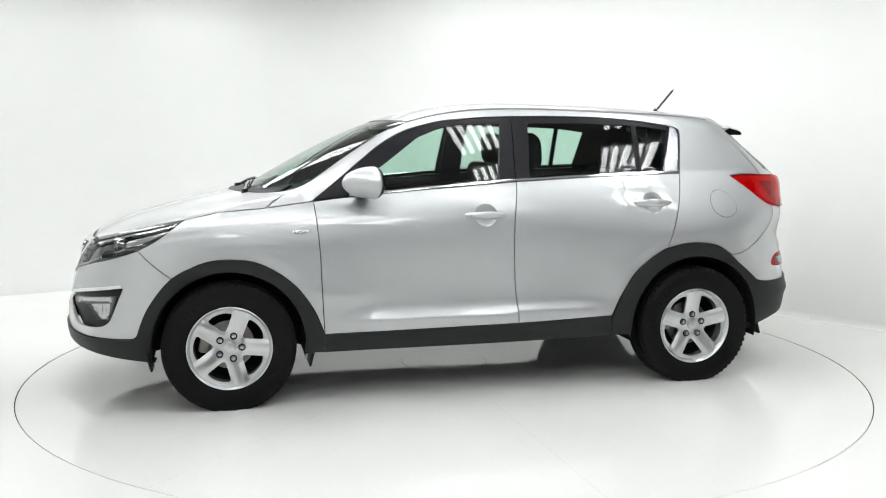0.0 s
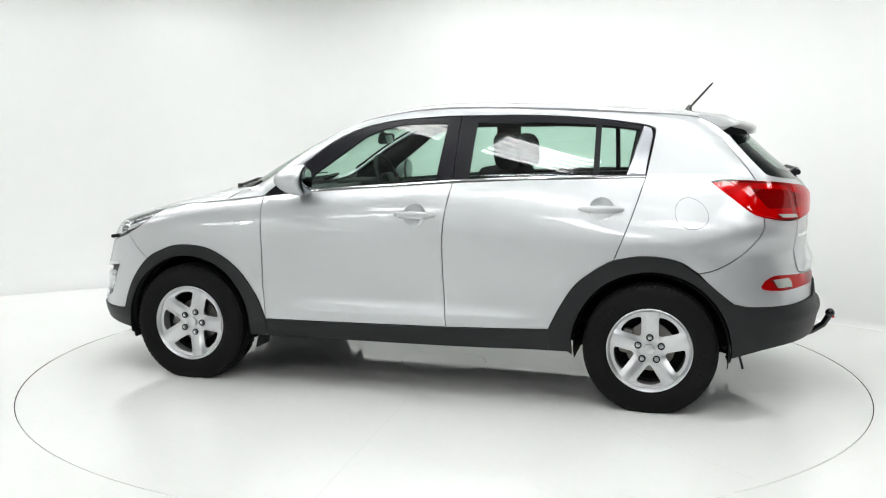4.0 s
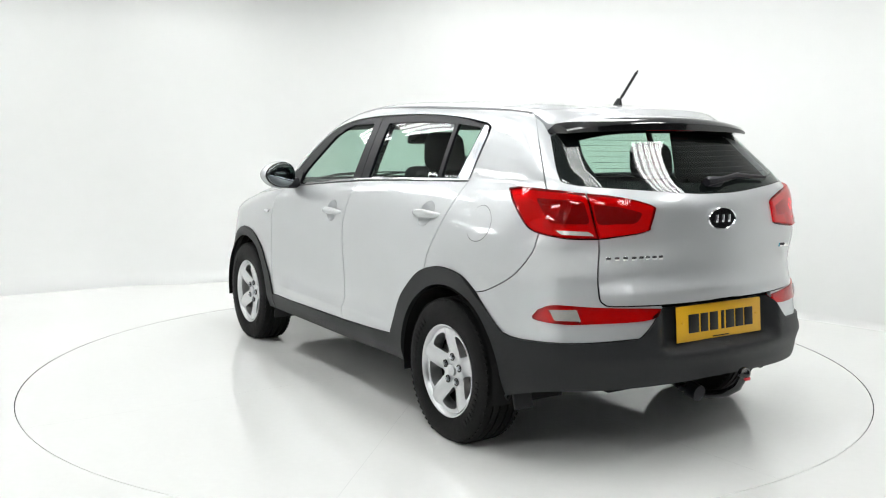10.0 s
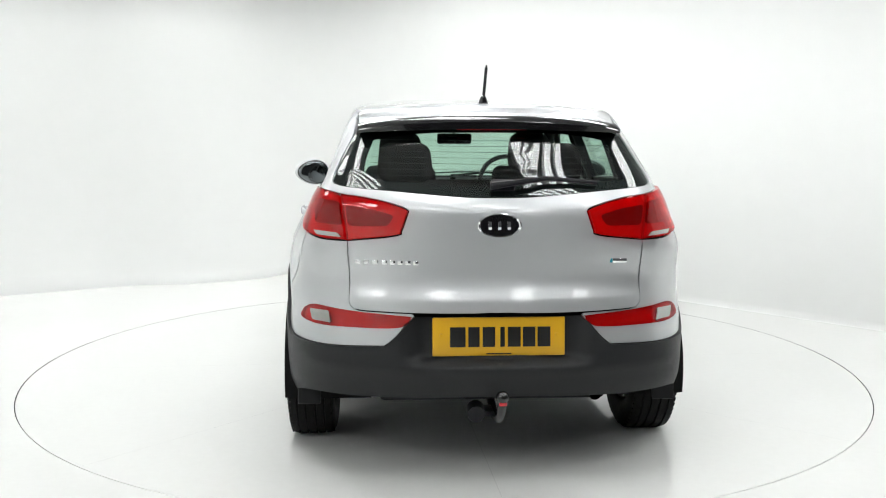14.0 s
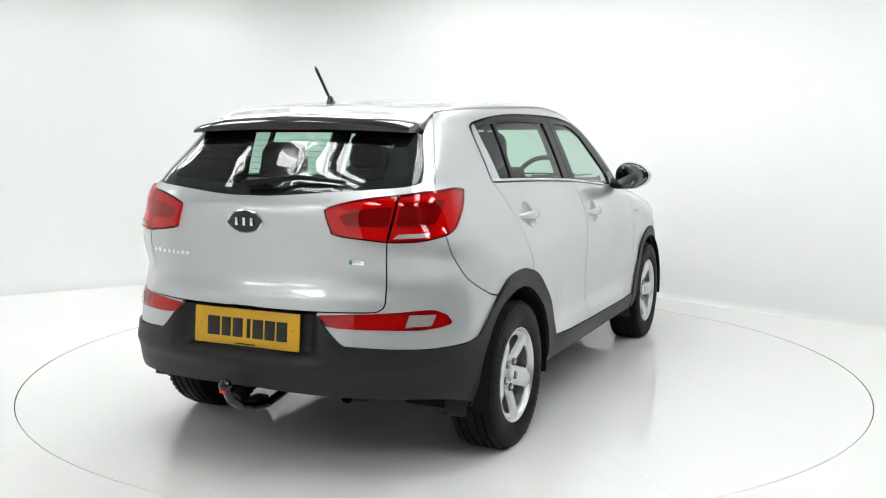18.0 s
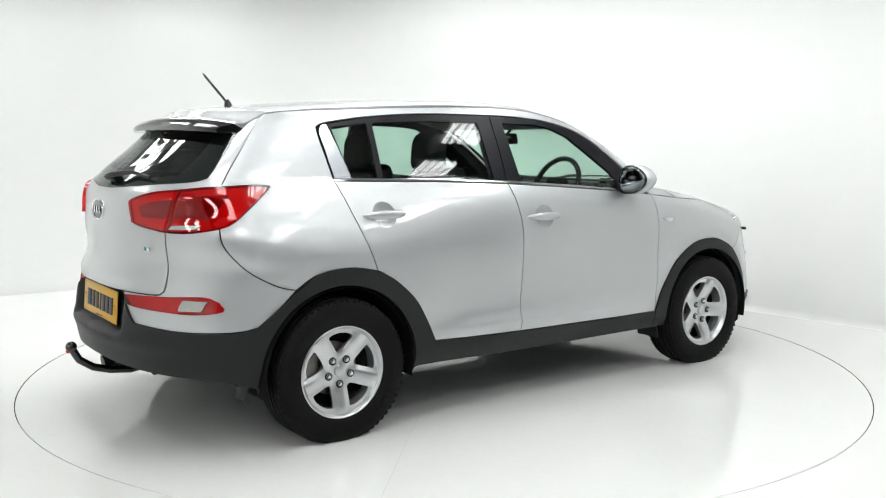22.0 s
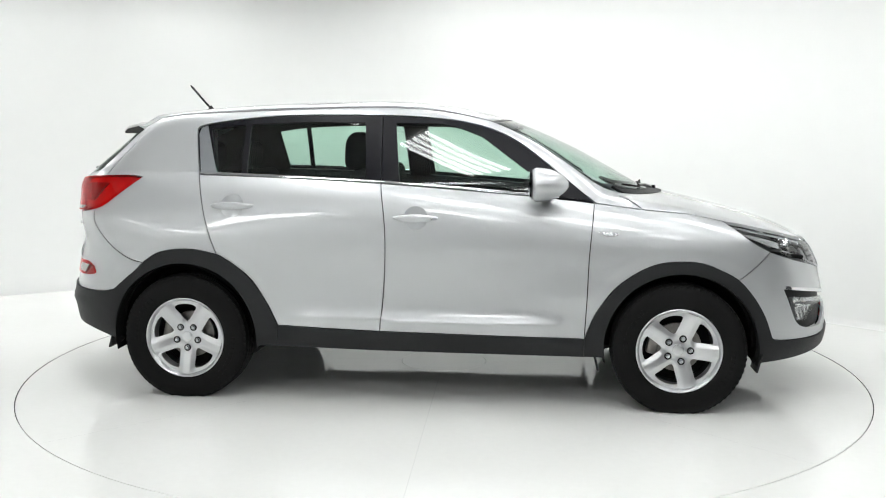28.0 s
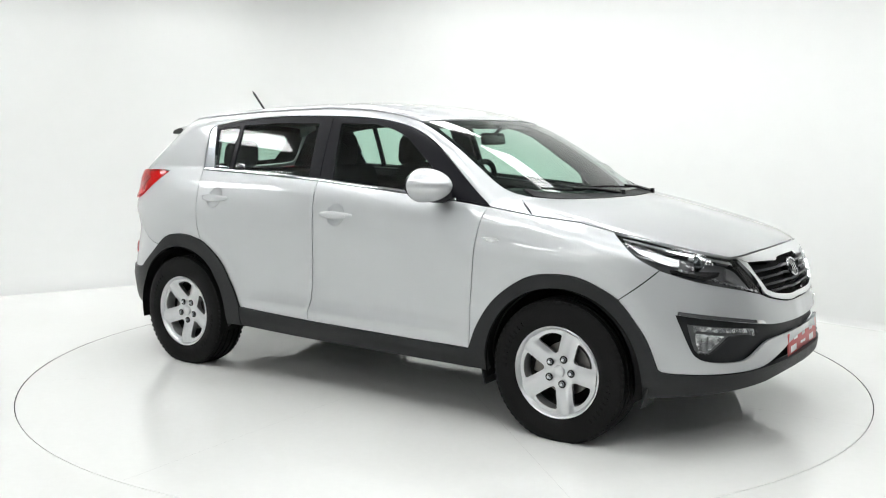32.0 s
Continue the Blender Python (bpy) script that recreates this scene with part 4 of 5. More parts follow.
    add_box(bm, (0.04, 0.10, 0.045), Matrix.Translation(q0 + [-0.014, -0.02, 0.0]) @ pose(0, 0, 0, 0, -45, 0), 0.012)
    part("rear_wiper", bm, SATIN_BLACK, tg, "black rear wiper arm")
    lining = loop([(-1.30, 1.20), (-1.335, 1.44), (-1.34, 1.50)], [(-1.34, 1.50), (-1.6, 1.49), (-2.02, 1.48)], [(-2.02, 1.48), (-2.035, 1.19)], [(-2.035, 1.19), (-1.30, 1.20)])
    both("pillar_lining", lining, on_side, TRIM, car, "dark inner pillar lining", off=-0.035, step=0.05, lip=0.0)
    # plate
    xs = -2.152
    bm = bmesh.new()
    add_box(bm, (0.006, 0.533, 0.155), pose(xs, 0, 0.623, 0, 5, 0), 0.004)
    plate = part("number_plate", bm, YELLOW, car, "yellow rear number plate")
    for k, wd in enumerate((0.062, 0.045, 0.05, 0.0, 0.018, 0.052, 0.05, 0.052)):
        if wd:
            y = (0.165, 0.100, 0.040, 0, -0.015, -0.062, -0.122, -0.182)[k]
            bm = bmesh.new()
            add_box(bm, (0.003, wd, 0.080), pose(xs - 0.0045, y, 0.622, 0, 5, 0), 0.0005)
            part("plate_mark", bm, INK, plate, "plain black bar")
    bm = bmesh.new()
    add_box(bm, (0.002, 0.10, 0.005), pose(xs - 0.0095, 0.0, 0.555, 0, 5, 0))
    part("plate_imprint", bm, INK, plate, "thin dark imprint")
    for y in (0.232, -0.232):
        bm = bmesh.new()
        add_cyl(bm, 0.007, 0.006, 0.006, pose(xs - 0.004, y, 0.63, 0, -85, 0), 12)
        part("plate_screw", bm, YELLOW, plate, "yellow screw cap")
    # tow bar
    bm = bmesh.new()
    add_tube(bm, [(-1.80, 0, 0.30), (-2.02, 0, 0.262), (-2.12, 0, 0.275), (-2.20, 0, 0.300), (-2.265, 0, 0.345), (-2.292, 0, 0.395)], 0.019, 12)
    add_ball(bm, Matrix.Translation((-2.298, 0, 0.412)) @ Matrix.Diagonal((0.027, 0.027, 0.027, 1)))
    tow = part("tow_bar", bm, GLOSS_BLACK, car, "black swan-neck tow bar")
    bm = bmesh.new()
    add_box(bm, (0.014, 0.030, 0.016), pose(-2.314, 0, 0.392, 0, 70, 0), 0.004)
    part("tow_mark", bm, RED_MARK, tow, "red mark on the tow ball")
    bm = bmesh.new()
    add_cyl(bm, 0.036, 0.036, 0.06, pose(-2.10, 0.085, 0.30, 0, 80, 0), 20)
    add_box(bm, (0.10, 0.06, 0.02), pose(-2.04, 0.04, 0.285), 0.003)
    part("tow_socket", bm, SATIN_BLACK, tow, "round black trailer socket")
    bm = lathe([(0.024, 0.0), (0.027, 0.0), (0.027, 0.30), (0.024, 0.30)], 20, pose(-2.05, -0.42, 0.352, 0, 84, 0), True)
    part("exhaust_tip", bm, DARK, car, "dull steel exhaust tip")
    return tg


def build_small_outside(car, doors_f, doors_r):
    # fuel flap: a raised disc with a dark joint
    c = [-1.572, 1.034]
    ring = np.array([(c[0] + 0.110 * math.cos(a), c[1] + 0.079 * math.sin(a)) for a in np.linspace(0, math.tau, 48, endpoint=False)])
    sheet("fuel_flap_joint", ring, on_side, GAP, car, "dark joint round the fuel flap", off=0.0008, gap=0.0, lip=0.0)
    sheet("fuel_flap", ring, on_side, PAINT, car, "round silver fuel flap", off=0.0022, gap=0.0025, lip=0.002)
    # door handles: a bowl behind a bowed bar
    for s, fronts, rears in ((1, doors_f[0], doors_r[0]), (-1, doors_f[1], doors_r[1])):
        for d, (x0, z0) in ((fronts, HANDLES[0]), (rears, HANDLES[1])):
            sheet("handle_cup", handle_bowl(x0, z0, 0.001), on_side, PAINT, d, "hollow behind the handle", gap=0.0, lip=0.0, step=0.009, side=s,
                  shape=lambda uv, p: -0.022 * np.maximum(0, 1 - ((uv[:, 0] - x0) / 0.065) ** 2 - ((uv[:, 1] - z0) / 0.062) ** 2) ** 0.8)
            bm, rings = bmesh.new(), []
            for k in range(13):
                t = k / 12
                x = x0 + 0.118 - 0.236 * t
                q = on_side(np.array([[x, z0]]))[0]
                out = 0.004 + 0.032 * math.sin(math.pi * t) ** 0.5
                hh = 0.007 + 0.014 * math.sin(math.pi * t) ** 0.7
                rings.append([bm.verts.new((x, (q[1] + out - 0.012 + 0.011 * math.cos(a)) * s, z0 + hh * math.sin(a))) for a in np.linspace(0, math.tau, 12, endpoint=False)])
            for u, v in zip(rings[:-1], rings[1:]):
                for k in range(12):
                    bm.faces.new((u[k], u[(k + 1) % 12], v[(k + 1) % 12], v[k]))
            bm.faces.new(rings[0]), bm.faces.new(rings[-1])
            bmesh.ops.recalc_face_normals(bm, faces=bm.faces)
            part("door_handle", bm, PAINT, d, "silver pull handle")
            if d is fronts:
                bm = bmesh.new()
                q = on_side(np.array([[x0 + 0.09, z0]]))[0]
                add_cyl(bm, 0.006, 0.006, 0.008, pose(x0 + 0.085, (q[1] + 0.019) * s, z0 - 0.002, 90, 0, 0), 14)
                part("door_lock", bm, CHROME, d, "round door lock")
    # side repeaters on the wings
    rep = rounded([(0.888, 0.934), (0.930, 0.915), (0.965, 0.914), (0.997, 0.926), (0.96, 0.936)], 0.006, 3)
    rp = both("side_repeater", rep, on_side, LAMP_WHITE, car, "clear side indicator with chrome rim", off=0.005, gap=0.0, step=0.01, lip=0.008)
    both("repeater_cell", rep, on_side, LAMP_WHITE, rp, "clear lens", off=0.0075, gap=0.004, step=0.01, lip=0.003)
    # mirrors
    for s, d in zip((1, -1), doors_f):
        bm = bmesh.new()
        m = pose(0.572, 0.950 * s, 1.180, 0, 0, 6 if s > 0 else 2)
        bmesh.ops.create_uvsphere(bm, u_segments=32, v_segments=20, radius=1)
        for v in bm.verts:
            x, y, z = v.co
            x = 0.165 * x if x > 0 else 0.034 * x
            w = 0.114 * math.copysign(abs(y) ** 0.95, y)
            v.co = m @ Vector((x * (1 - 0.12 * abs(y)), (w + 0.006 - 0.16 * max(x, 0)) * s, 0.088 * math.copysign(abs(z) ** 1.05, z) * (1 - 0.16 * (y + 0.2)) - 0.002))
        bmesh.ops.recalc_face_normals(bm, faces=bm.faces)
        mir = part("wing_mirror", bm, PAINT, d, "silver wing mirror shell")
        bm = bmesh.new()
        bmesh.ops.create_uvsphere(bm, u_segments=28, v_segments=12, radius=1)
        for v in bm.verts:
            x, y, z = v.co
            v.co = m @ Vector((-0.032 + 0.008 * x, 0.097 * y * s, 0.075 * math.copysign(abs(z) ** 1.0, z) * (1 - 0.16 * (y + 0.2)) - 0.002))
        part("mirror_glass", bm, MIRROR, mir, "mirror glass")
        bm = bmesh.new()
        bmesh.ops.create_uvsphere(bm, u_segments=28, v_segments=12, radius=1)
        for v in bm.verts:
            x, y, z = v.co
            v.co = m @ Vector((-0.022 + 0.010 * x, 0.105 * y * s, 0.083 * math.copysign(abs(z) ** 1.0, z) * (1 - 0.16 * (y + 0.2)) - 0.002))
        part("mirror_rim", bm, GLOSS_BLACK, mir, "black mirror rim")
        bm = bmesh.new()
        add_tube(bm, [(0.62, 0.80 * s, 1.125), (0.625, 0.85 * s, 1.118), (0.61, 0.89 * s, 1.118), (0.60, 0.93 * s, 1.120)], 0.035, 12, 0.026)
        part("mirror_arm", bm, SATIN_BLACK, mir, "black mirror foot")
        sail = loop([(0.862, 1.088), (0.70, 1.103), (0.60, 1.112)], [(0.60, 1.112), (0.60, 1.19)], [(0.60, 1.19), (0.72, 1.205)], [(0.72, 1.205), (0.862, 1.088)])
        sheet("mirror_sail", sail, on_side, SATIN_BLACK, d, "black corner piece", off=0.003, gap=0.0, step=0.03, side=s)
    # aerial
    bm = bmesh.new()
    q = on_top(np.array([[-1.472, 0.0]]))[0]
    add_cyl(bm, 0.024, 0.010, 0.035, Matrix.Translation((q[0], 0, q[2] + 0.016)) @ pose(0, 0, 0, 0, -15, 0), 16)
    add_tube(bm, [(q[0] - 0.005, 0, q[2] + 0.02), (q[0] - 0.128, 0, q[2] + 0.160)], 0.0055, 8, 0.004)
    for k in range(22):
        t = 0.12 + k * 0.038
        add_cyl(bm, 0.0075, 0.0075, 0.003, Matrix.Translation((q[0] - 0.005 - 0.123 * t, 0, q[2] + 0.02 + 0.14 * t)) @ pose(0, 0, 0, 0, -40, 0), 8)
    part("aerial", bm, GLOSS_BLACK, car, "short black roof aerial")
    # roof ditch strips
    strip = [(x, y - 0.006) for x, y in ROOF_EDGE]
    strip2 = [(x, y + 0.005) for x, y in ROOF_EDGE]
    both("roof_strip", loop(strip, [strip[-1], strip2[-1]], rev(strip2), [strip2[0], strip[0]]), on_top, STRIP, car, "grey roof joint strip", off=0.001, gap=0.0, lip=0.006)
    # scuttle and wipers
    cowl = [(1.30, 0.0), (1.285, 0.15), (1.24, 0.34), (1.14, 0.53), (1.03, 0.62)]
    cow2 = [(1.22, 0.0), (1.205, 0.15), (1.165, 0.34), (1.07, 0.53), (0.97, 0.625)]
    sheet("scuttle", loop(cowl, [cowl[-1], cow2[-1]], rev(cow2), [cow2[0], cowl[0]]), on_top, CLADDING, car, "dark plastic scuttle panel", centre=True, off=0.003, gap=0.0, step=0.03)
    for p0, p1, p2 in (((1.215, 0.42), (1.185, 0.12), (1.15, -0.28)), ((1.245, -0.05), (1.13, -0.40), (1.03, -0.55))):
        bm = bmesh.new()
        q = [on_top(np.array([p]))[0] for p in (p0, p1, p2)]
        add_tube(bm, [q[0] + [0, 0, 0.006], q[0] * 0.4 + q[1] * 0.6 + [0, 0, 0.022], q[1] + [0, 0, 0.020]], 0.010, 8, 0.006)
        add_cyl(bm, 0.022, 0.018, 0.04, Matrix.Translation(q[0] + [0, 0, 0.0]), 14)
        w = part("front_wiper", bm, GLOSS_BLACK, car, "black windscreen wiper arm")
        bm = bmesh.new()
        line = smooth_line([p0, ((p0[0] + p1[0]) / 2 - 0.02, (p0[1] + p1[1]) / 2), p1, p2], 0.05)
        qs = on_top(np.array(line))
        add_tube(bm, [v + [0, 0, 0.010] for v in qs], 0.005, 6)
        part("wiper_blade", bm, RUBBER, w, "black wiper blade")
    # red show plate in front
    bm = bmesh.new()
    add_box(bm, (0.006, 0.52, 0.105), pose(2.186, 0, 0.455, 0, -4, 0), 0.004)
    plate = part("front_plate", bm, RED_PLATE, car, "red and white show plate")
    for y, z, w, h in ((0.0, 0.50, 0.05, 0.025), (0.0, 0.455, 0.09, 0.012), (-0.14, 0.505, 0.06, 0.03), (0.14, 0.505, 0.06, 0.03), (-0.17, 0.45, 0.10, 0.03), (0.16, 0.45, 0.08, 0.03)):
        bm = bmesh.new()
        add_box(bm, (0.002, w, h), pose(2.1904, y, z - 0.022, 0, -4, 0))
        part("plate_mark", bm, PALE, plate, "pale plain bar")


TREAD = ((0.300, 0.088), (0.322, 0.090), (0.335, 0.086), (0.343, 0.078))


def build_wheel(car):
    """A wheel about its own middle, outer face towards +y."""
    hub = new("wheel", None)
    hub.parent = car
    up = Matrix.Rotation(radians(-90), 4, "X")
    prof = [(0.200, 0.075), (0.214, 0.092), (0.225, 0.098), (0.250, 0.106), (0.285, 0.108), (0.312, 0.103), (0.328, 0.098), (0.340, 0.088)]
    grooves = []
    for c in (0.060, 0.022, -0.022, -0.060):
        grooves += [(0.345, c + 0.006), (0.336, c + 0.0045), (0.336, c - 0.0045), (0.345, c - 0.006)]
    prof = prof + grooves + [(r, -h) for r, h in prof[::-1]]
    bm = lathe(prof, 96, up, True)
    # tread blocks on the shoulder
    for v in bm.verts:
        z = v.co.z
        d = math.hypot(v.co.x, v.co.z)
        if z < 0 and d > 0.326:
            v.co.z = max(z, -0.3275)
        if abs(v.co.y) > 0.1 and z < -0.22:
            v.co.y *= 1.03
    bmesh.ops.recalc_face_normals(bm, faces=bm.faces)
    tyre = part("tyre", bm, RUBBER, hub, "black road tyre")
    bm = bmesh.new()
    for k in range(64):
        a = k * math.tau / 64
        if math.sin(a) < -0.93:
            continue
        for sd in (1, -1):
            add_box(bm, (0.018, 0.026, 0.012), pose(0.3322 * math.cos(a), 0.085 * sd, 0.3322 * math.sin(a), 0, -math.degrees(a) + 90, 14 * sd))
    part("tread_block", bm, RUBBER, tyre, "shoulder tread blocks")["kind"] = "stuff"
    for half in (0, math.pi):
        bm = bmesh.new()
        for k in range(9):
            a = half + k * math.tau / 60
            add_box(bm, (0.018, 0.003, 0.024), pose(0.272 * math.cos(a), 0.1085, 0.272 * math.sin(a), 0, -math.degrees(a) + 90, 0), 0.001)
        part("sidewall_mark", bm, RUBBER, tyre, "raised plain bars on the sidewall")["kind"] = "stuff"
    # rim barrel and lip
    bm = lathe([(0.196, -0.09), (0.196, 0.045), (0.204, 0.085), (0.2175, 0.094), (0.219, 0.098), (0.2145, 0.100), (0.206, 0.092), (0.198, 0.070), (0.188, 0.02), (0.186, -0.09)], 72, up, True)
    bmesh.ops.recalc_face_normals(bm, faces=bm.faces)
    rim = part("rim", bm, ALLOY, hub, "silver five-spoke alloy rim")
    # inner barrel, its dark colour stands for the shade behind the spokes
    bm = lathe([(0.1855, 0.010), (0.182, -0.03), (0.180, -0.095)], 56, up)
    part("rim_barrel", bm, BARREL, rim, "inner barrel coloured dark for the shade behind the spokes")
    # spokes: a dished disc with five openings
    circle = np.array([(0.202 * math.cos(a), 0.202 * math.sin(a)) for a in np.linspace(0, math.tau, 80, endpoint=False)])
    holes = []
    for k in range(5):
        a = radians(36 + 72 * k)
        raw = [(0.178, -0.375), (0.184, -0.19), (0.185, 0.0), (0.184, 0.19), (0.178, 0.375), (0.092, 0.13), (0.084, 0.0), (0.092, -0.13)]
        holes.append(rounded([(r * math.cos(a + t), r * math.sin(a + t)) for r, t in raw], 0.012, 4))

    def dish(uv):
        r = np.hypot(uv[:, 0], uv[:, 1])
        ang = np.arctan2(uv[:, 1], uv[:, 0])
        off = np.abs((ang / radians(72) + 0.5) % 1 - 0.5) * radians(72) * r
        y = 0.054 + 0.037 * ramp(r, 0.03, 0.19) + 0.006 * (1 - ramp(r, 0.02, 0.06)) - 0.014 * ramp(off, 0.014, 0.05) * ramp(r, 0.06, 0.1)
        return np.stack([uv[:, 0], y, uv[:, 1]], 1)
    up_n = lambda p: np.tile([0.0, 1.0, 0.0], (len(p), 1))
    sheet("spoke_face", circle, dish, ALLOY, rim, "five broad spokes", holes=holes, gap=0.0, step=0.010, lip=0.045, shape=lambda uv, p: 0 * uv[:, 0], normal=up_n)
    for k in range(5):
        a = radians(72 * k)
        bm = bmesh.new()
        add_cyl(bm, 0.0115, 0.009, 0.014, pose(0.062 * math.cos(a), 0.068, 0.062 * math.sin(a), -90, 0, 0), 6)
        part("wheel_nut", bm, SATIN_METAL, rim, "chrome wheel nut")
        bm = lathe([(0.0195, 0.0), (0.0185, 0.004), (0.0120, 0.0025)], 16, pose(0.062 * math.cos(a), 0.0625, 0.062 * math.sin(a), -90, 0, 0))
        part("nut_well", bm, GLOSS_BLACK, rim, "dark nut recess")
    bm = lathe([(0.0, 0.074), (0.020, 0.0735), (0.027, 0.070), (0.029, 0.064), (0.029, 0.055)], 28, up)
    part("centre_cap", bm, ALLOY, rim, "silver centre cap")
    bm = lathe([(0.0, -0.005), (0.128, -0.005), (0.128, -0.026), (0.06, -0.028)], 48, up)
    part("brake_disc", bm, BRAKE, hub, "worn brake disc")
    bm = bmesh.new()
    add_box(bm, (0.055, 0.05, 0.13), pose(0.122, 0.0, 0.03, 0, -12, 0), 0.012)
    part("brake_caliper", bm, BRAKE, hub, "dull brake caliper")
    # added dark disc: keeps the gaps between the spokes as dark as shade
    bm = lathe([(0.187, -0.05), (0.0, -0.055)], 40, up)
    part("wheel_back", bm, DARK, hub, "added dark disc closing the open wheel back")
    return hub


HUBS = ((1.32, 0.80, 1, 110), (-1.32, 0.80, 1, 90), (1.312, -0.80, -1, 111), (-1.32, -0.80, -1, 54))


def build_wheels(car):
    first = build_wheel(car)
    for i, (x, y, s, turn) in enumerate(HUBS):
        # rim and tyre keep the flat of the tyre below; only the rim's parts are turned
        m = Matrix.Translation((x, y, 0.328)) @ Matrix.Rotation(0 if s > 0 else math.pi, 4, "Z")
        w = first if i == 0 else copy_thing(first, m)
        w.matrix_basis = m
        for o in w.children:
            if o.name.startswith("rim"):
                o.matrix_basis = Matrix.Rotation(radians(-turn), 4, "Y")


def build_shell(car, of, orr):
    # dark inner body behind the panel joints, wheel housings and floor pan
    arch1 = [(s, z) for s, z in of]
    arch2 = [(s, z) for s, z in orr]
    top = [(MIDDLE, 0.86), (2.25, 0.86), (1.65, 0.96), (1.12, 1.02), (0.87, 1.05), (-0.25, 1.145), (-1.27, 1.185), (-1.98, 1.205), (-2.2, 1.195), (-MIDDLE, 1.16)]
    outline = loop(top, [(-MIDDLE, 1.16), (-MIDDLE, 0.42)], [(-MIDDLE, 0.42), (-2.2, 0.40), (-1.80, 0.33), arch2[0]], arch2, [arch2[-1], (-0.85, 0.32), (0.85, 0.31), arch1[-1]], rev(arch1), [arch1[0], (1.85, 0.30), (2.3, 0.35), (MIDDLE, 0.37)], [(MIDDLE, 0.37), (MIDDLE, 0.86)])
    sheet("inner_body", outline, on_side, DARK, car, "dark inner body shell", centre=True, off=-0.070, gap=0.0, lip=0.0, step=0.05)
    for x in (1.32, -1.32):
        for s in (1, -1):
            bm = bmesh.new()
            rows = []
            for k in range(25):
                a = radians(-12 + 204 * k / 24)
                rows.append([bm.verts.new((x + r * math.cos(a), y * s, 0.335 + r * math.sin(a))) for r, y in ((0.39, 0.905), (0.398, 0.86), (0.40, 0.70), (0.40, 0.52), (0.05, 0.50))])
            for u, v in zip(rows[:-1], rows[1:]):
                for k in range(4):
                    bm.faces.new((u[k], u[k + 1], v[k + 1], v[k]))
            bmesh.ops.recalc_face_normals(bm, faces=bm.faces)
            part("wheel_housing", bm, DARK, car, "black wheel housing")
    bm = bmesh.new()
    add_box(bm, (1.75, 1.60, 0.06), pose(0, 0, 0.30), 0.02)
    add_box(bm, (0.85, 0.96, 0.05), pose(1.50, 0, 0.30), 0.02)
    add_box(bm, (0.95, 0.96, 0.06), pose(-1.50, 0, 0.34), 0.02)
    part("floor_pan", bm, DARK, car, "dark underbody")
    bm = bmesh.new()
    for x in (1.32, -1.32):
        add_tube(bm, [(x, -0.72, 0.328), (x, 0.72, 0.328)], 0.035, 12)
        add_box(bm, (0.30, 0.9, 0.05), pose(x - 0.05, 0, 0.265), 0.015)
    add_tube(bm, [(1.0, 0.2, 0.22), (0.3, 0.15, 0.22), (-0.8, -0.1, 0.24), (-1.5, -0.40, 0.30), (-1.85, -0.42, 0.33)], 0.028, 10)
    add_box(bm, (0.5, 0.28, 0.11), pose(-0.35, 0.05, 0.235), 0.04)
    add_box(bm, (0.55, 0.6, 0.06), pose(1.55, 0, 0.235), 0.03)
    part("chassis_parts", bm, DARK, car, "dark axles, exhaust run and under-engine tray")
    # mud flaps
    for x, tilt, y0 in ((0.885, 14, 0.79), (-1.765, 16, 0.79)):
        for s in (1, -1):
            bm = bmesh.new()
            add_box(bm, (0.012, 0.10 if x < 0 else 0.16, 0.14 if x < 0 else 0.17), pose(x, y0 * s, 0.315 if x < 0 else 0.285, 0, tilt if x < 0 else -tilt, 0), 0.005)
            part("mud_flap", bm, CLADDING, car, "black rubber mud flap")
    for s in (1, -1):
        bm = bmesh.new()
        add_box(bm, (0.012, 0.14, 0.10), pose(1.725, 0.78 * s, 0.262, 0, 14, 0), 0.004)
        part("air_deflector", bm, CLADDING, car, "black plastic air deflector ahead of the wheel")


